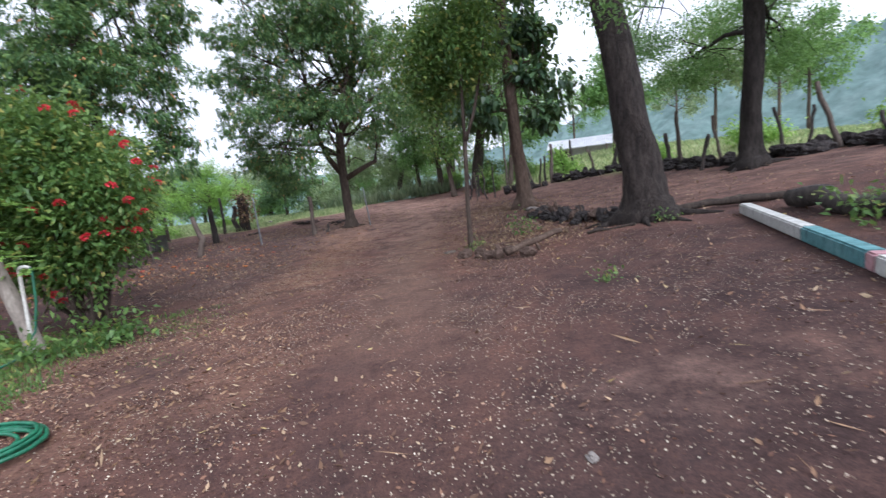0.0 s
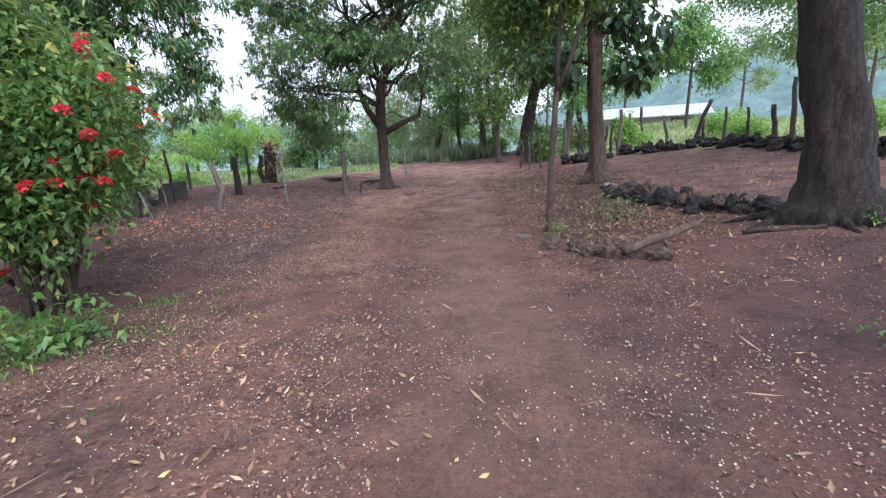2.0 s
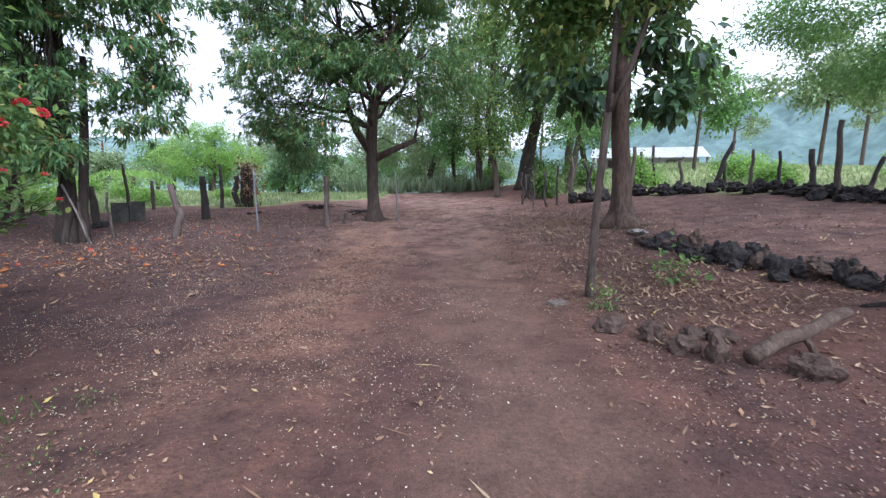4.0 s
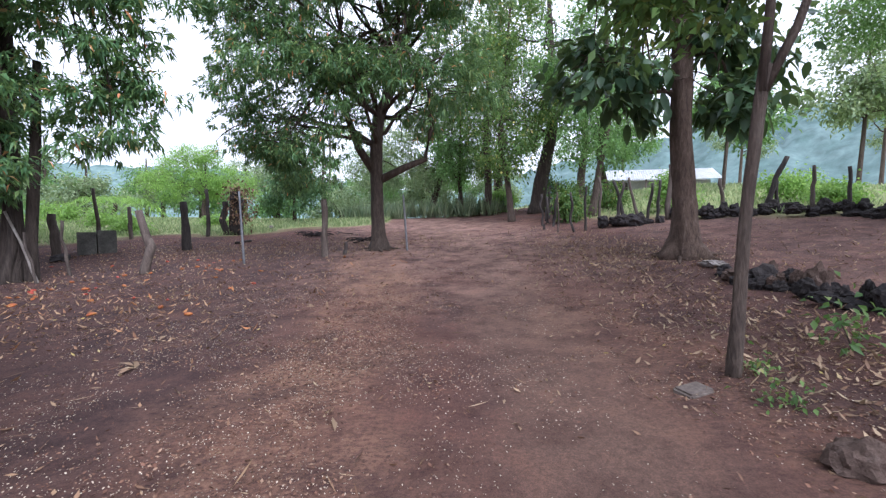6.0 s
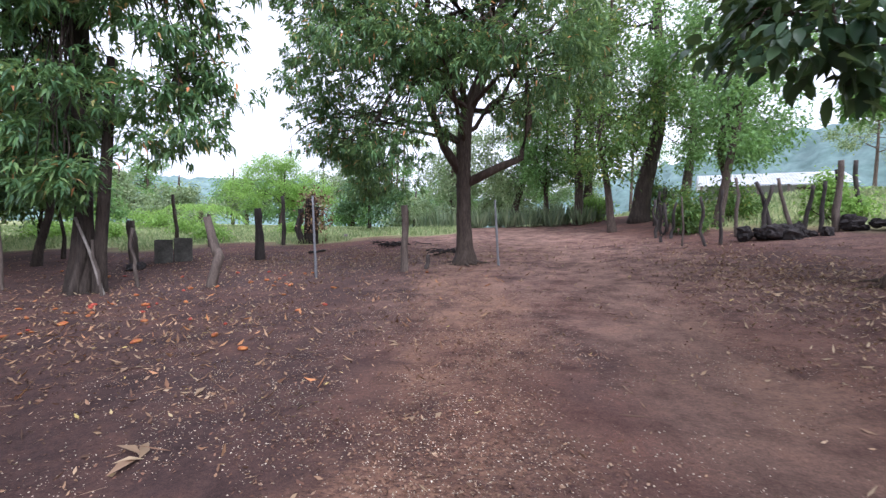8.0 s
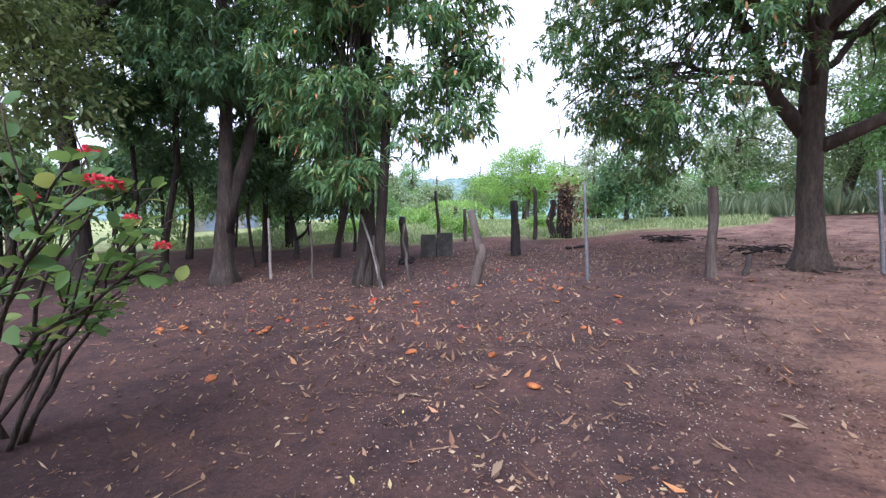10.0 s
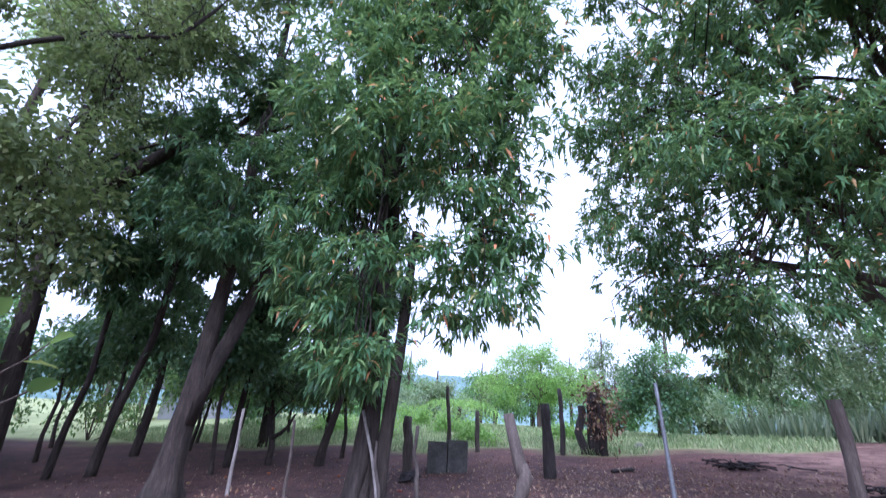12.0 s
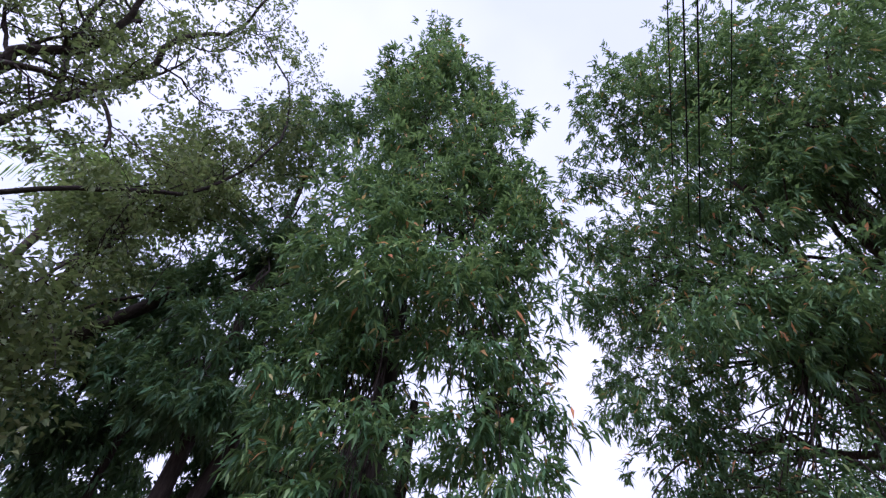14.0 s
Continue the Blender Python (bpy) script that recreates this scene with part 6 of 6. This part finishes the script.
for x, y in SPOTS:
    if math.hypot(x + 11.5, y - 17) < 0.6:
        continue
    k = rf.integers(8)
    ob = tagged(new("fallen_mango", FRUITS[k]), "overripe red mango lying on the earth" if k % 4 == 3 else "ripe orange mango lying on the earth", "fruit", "fallen mangoes under the tree")
    s = rf.uniform(0.65, 1.15)
    ob.scale = (s, s * rf.uniform(0.8, 1.15), s * rf.uniform(0.6, 1.0))
    ob.rotation_euler = (rf.uniform(-0.3, 0.3), rf.uniform(-0.3, 0.3), rf.uniform(0, 6.28))
    ob.location = (x, y, zed(x, y) + 0.02 * s)

# ---- overhead cables ----
for x, y, z, ux, uy, r in [(-4.89, 15.19, 8.60, -0.182, 0.983, 0.009), (-4.78, 15.57, 8.40, -0.165, 0.986, 0.013), (-4.63, 15.81, 8.40, -0.160, 0.987, 0.013), (-4.18, 15.45, 8.20, -0.130, 0.992, 0.008)]:
    a, b = np.array((x - 16 * ux, y - 16 * uy, z + 0.5)), np.array((x + 26 * ux, y + 26 * uy, z + 0.9))
    tagged(part("overhead_cable", tubes_mesh("overhead_cable", [dict(points=bend(a, b, 30, -0.6), radii=np.full(30, r), sides=6)]), CABLE), "black overhead cable sagging between far poles", "cable", "overhead cables")


# ---- litter ----
def litter(name, label, xy, lo, hi, ratio, mat, seed, lift=0.012, curl=0.35, tilt=0.25):
    rng = np.random.default_rng(seed)
    n = len(xy)
    z = land(xy[:, 0], xy[:, 1]) + dips(xy[:, 0], xy[:, 1]) + lift
    a = rng.uniform(0, 6.28, n)
    way = np.stack([np.cos(a), np.sin(a), rng.normal(0.08, tilt, n)], 1)
    ln = rng.uniform(lo, hi, n)
    me = leaves_mesh(name, np.column_stack([xy, z]), way, ln, ln * ratio * rng.uniform(0.7, 1.3, n), rng, -curl * 0.3)
    tagged(part(name, me, mat), label, "litter", kind="stuff")


def scatter(n, cx, cy, sx, sy, rng):
    return np.stack([rng.normal(cx, sx, n), rng.normal(cy, sy, n)], 1)


def in_patches(p, rng, harsh=1.6):
    """Keeps more of the points where wind and feet have gathered them."""
    x, y = p[:, 0], p[:, 1]
    q = np.sin(1.7 * x + 0.8 * y) * np.sin(1.3 * y - 0.9 * x + 1) + 0.7 * np.sin(4.1 * x - 2.2 * y) * np.sin(3.3 * y + 1.9 * x) + rng.normal(0, 0.5, len(p))
    bare = 0.9 * band_share(x, y)
    return p[q - harsh * bare > -0.35]


rl = np.random.default_rng(99)
flat = in_patches(np.stack([rl.uniform(-15, 10, 15000), rl.uniform(-4, 29, 15000)], 1), rl)
litter("fallen_leaves", "scattered dry brown fallen leaves", np.concatenate([flat, scatter(4600, -10, 17.5, 4.5, 3.5, rl), scatter(2000, -7.0, 13.5, 2.6, 1.6, rl), scatter(2200, -15, 15.5, 3.0, 2.6, rl), scatter(3400, 3.6, 17, 1.5, 3.2, rl), scatter(1500, 3.2, 9.5, 1.0, 1.8, rl), scatter(1500, -3.5, 3.2, 1.6, 1.8, rl), scatter(4500, -8, 22.5, 4, 2.2, rl)]), 0.025, 0.08, 0.4, L_DRY, 1001, curl=0.7, tilt=0.32)
litter("pale_leaf_litter", "drifts of pale dry leaves beside the track", np.concatenate([scatter(2200, 3.4, 17.0, 1.0, 2.4, rl), scatter(2400, -7.5, 22.0, 3.5, 1.8, rl), scatter(1200, 3.0, 9.8, 0.9, 1.7, rl), scatter(700, -10.0, 15.5, 3.0, 1.8, rl), scatter(900, -2.5, 22.0, 2.0, 1.5, rl), scatter(700, 7.5, 13.0, 1.8, 3.0, rl)]), 0.06, 0.13, 0.28, L_BIGDRY, 1005, curl=0.8, tilt=0.35)
litter("mango_leaf_litter", "long curled tan mango leaves fallen under the tree", np.concatenate([scatter(420, -9.6, 14.6, 2.8, 1.9, rl), scatter(130, -6.5, 14.0, 1.8, 1.8, rl), scatter(160, -4.5, 17.5, 1.8, 1.8, rl)]), 0.1, 0.19, 0.24, L_TAN, 1006, curl=1.0, tilt=0.25)
specks = np.concatenate([np.stack([rl.uniform(-6.5, 5, 52000), rl.uniform(-3, 17, 52000)], 1), scatter(16000, 0.3, 2.5, 2.6, 2.6, rl), scatter(14000, -2.6, 10.5, 1.8, 2.4, rl)])
litter("fallen_blossoms", "small pale fallen blossoms strewn over the earth", in_patches(specks, rl, 1.0), 0.007, 0.02, 0.6, L_PETAL, 1002, 0.006)
chaff = np.concatenate([np.stack([rl.uniform(-8, 7, 34000), rl.uniform(-3, 17, 34000)], 1), scatter(18000, -3.0, 3.0, 1.4, 2.0, rl), scatter(16000, -2.4, 11.5, 0.9, 3.0, rl), scatter(6000, 1.5, 9.5, 0.7, 2.5, rl)])
litter("bark_chips", "fine reddish-brown crumbs and leaf bits on the earth", in_patches(chaff, rl, 1.4), 0.012, 0.042, 0.5, L_CRUMB, 1004, 0.006)
litter("dry_twigs", "thin dry twigs and leaf stalks", np.stack([rl.uniform(-12, 8, 1000), rl.uniform(-3, 24, 1000)], 1), 0.08, 0.3, 0.06, L_DRY, 1003, 0.01, 0.1, 0.06)


# single large dry leaves and pods lying on the track
def big_leaf(label, x, y, pieces, length, mat, seed, name="dry_leaf"):
    rng = np.random.default_rng(seed)
    a = rng.uniform(0, 6.28) + np.arange(pieces) * rng.uniform(0.8, 1.6)
    p = np.zeros((pieces, 3)) + rng.normal(0, 0.03, (pieces, 3)) * [1, 1, 0]
    way = np.stack([np.cos(a), np.sin(a), np.full(pieces, 0.18)], 1)
    ob = tagged(part(name, leaves_mesh(name, p, way, length * rng.uniform(0.7, 1.2, pieces), np.full(pieces, length * 0.3), rng, 0.1), mat), label, "leaf")
    ob.location = (x, y, zed(x, y) + 0.012)


for n, (x, y, k, ln) in enumerate([(-4.52, 10.76, 4, 0.26), (-2.73, 11.53, 1, 0.17), (-2.5, 11.5, 1, 0.16), (-0.76, 6.6, 2, 0.12), (-0.58, 8.96, 2, 0.12), (-0.58, 9.4, 1, 0.1), (-1.9, 7.9, 1, 0.14), (-3.6, 9.9, 1, 0.18), (-6.4, 12.6, 3, 0.2), (2.85, 5.6, 2, 0.16), (3.4, 5.8, 2, 0.16), (3.0, 5.2, 1, 0.16), (-2.0, 9.0, 1, 0.2), (-5.0, 11.8, 1, 0.2), (-3.3, 13.6, 2, 0.18)]):
    big_leaf("large curled dry leaf lying on the earth", x, y, k, ln, L_BIGDRY, 950 + n)
pale = tagged(new("fallen_mango", FRUITS[1]), "half-eaten pale mango stone on the earth", "fruit")
pale.location, pale.scale = (-5.35, 13.35, zed(-5.35, 13.35) + 0.03), (1.0, 0.9, 0.8)


# ---- grass ----
def grass(name, label, xy, lo, hi, seed, width=0.02, mat=L_GRASS):
    rng = np.random.default_rng(seed)
    n = len(xy)
    z = land(xy[:, 0], xy[:, 1]) - 0.02
    way = np.stack([rng.normal(0, 0.35, n), rng.normal(0, 0.35, n), np.ones(n)], 1)
    h = rng.uniform(lo, hi, n)
    tagged(part(name, leaves_mesh(name, np.column_stack([xy, z]), way, h, np.full(n, width), rng, 0.2, True), mat), label, "grass", kind="stuff")


def on_meadow(n, x0, x1, y0, y1, rng):
    p = np.stack([rng.uniform(x0, x1, n), rng.uniform(y0, y1, n)], 1)
    return p[meadow_share(p[:, 0], p[:, 1]) > 0.45]


grass("meadow_grass", "tall pale-green meadow grass", np.concatenate([on_meadow(60000, -32, -3, 19, 48, rl), on_meadow(26000, 6, 30, 4, 40, rl)]), 0.15, 0.5, 1011, 0.05)
tufts = np.concatenate([scatter(110, cx, cy, 0.22, 0.2, rl) for cx, cy in zip(rl.normal(-5.8, 1.2, 84), rl.normal(4.3, 1.1, 84))])
grass("grass_tufts", "short green grass tufts by the shrub", tufts[tufts[:, 0] < -3.6], 0.05, 0.18, 1012, 0.016, L_SHRUB)
moss = np.concatenate([scatter(60, cx, cy, 0.16, 0.14, rl) for cx, cy in zip(rl.normal(-3.4, 0.5, 26), rl.normal(5.6, 0.7, 26))])
grass("young_grass", "thin young grass sprouting on the bare earth", moss, 0.02, 0.07, 1013, 0.012, L_SHRUB)
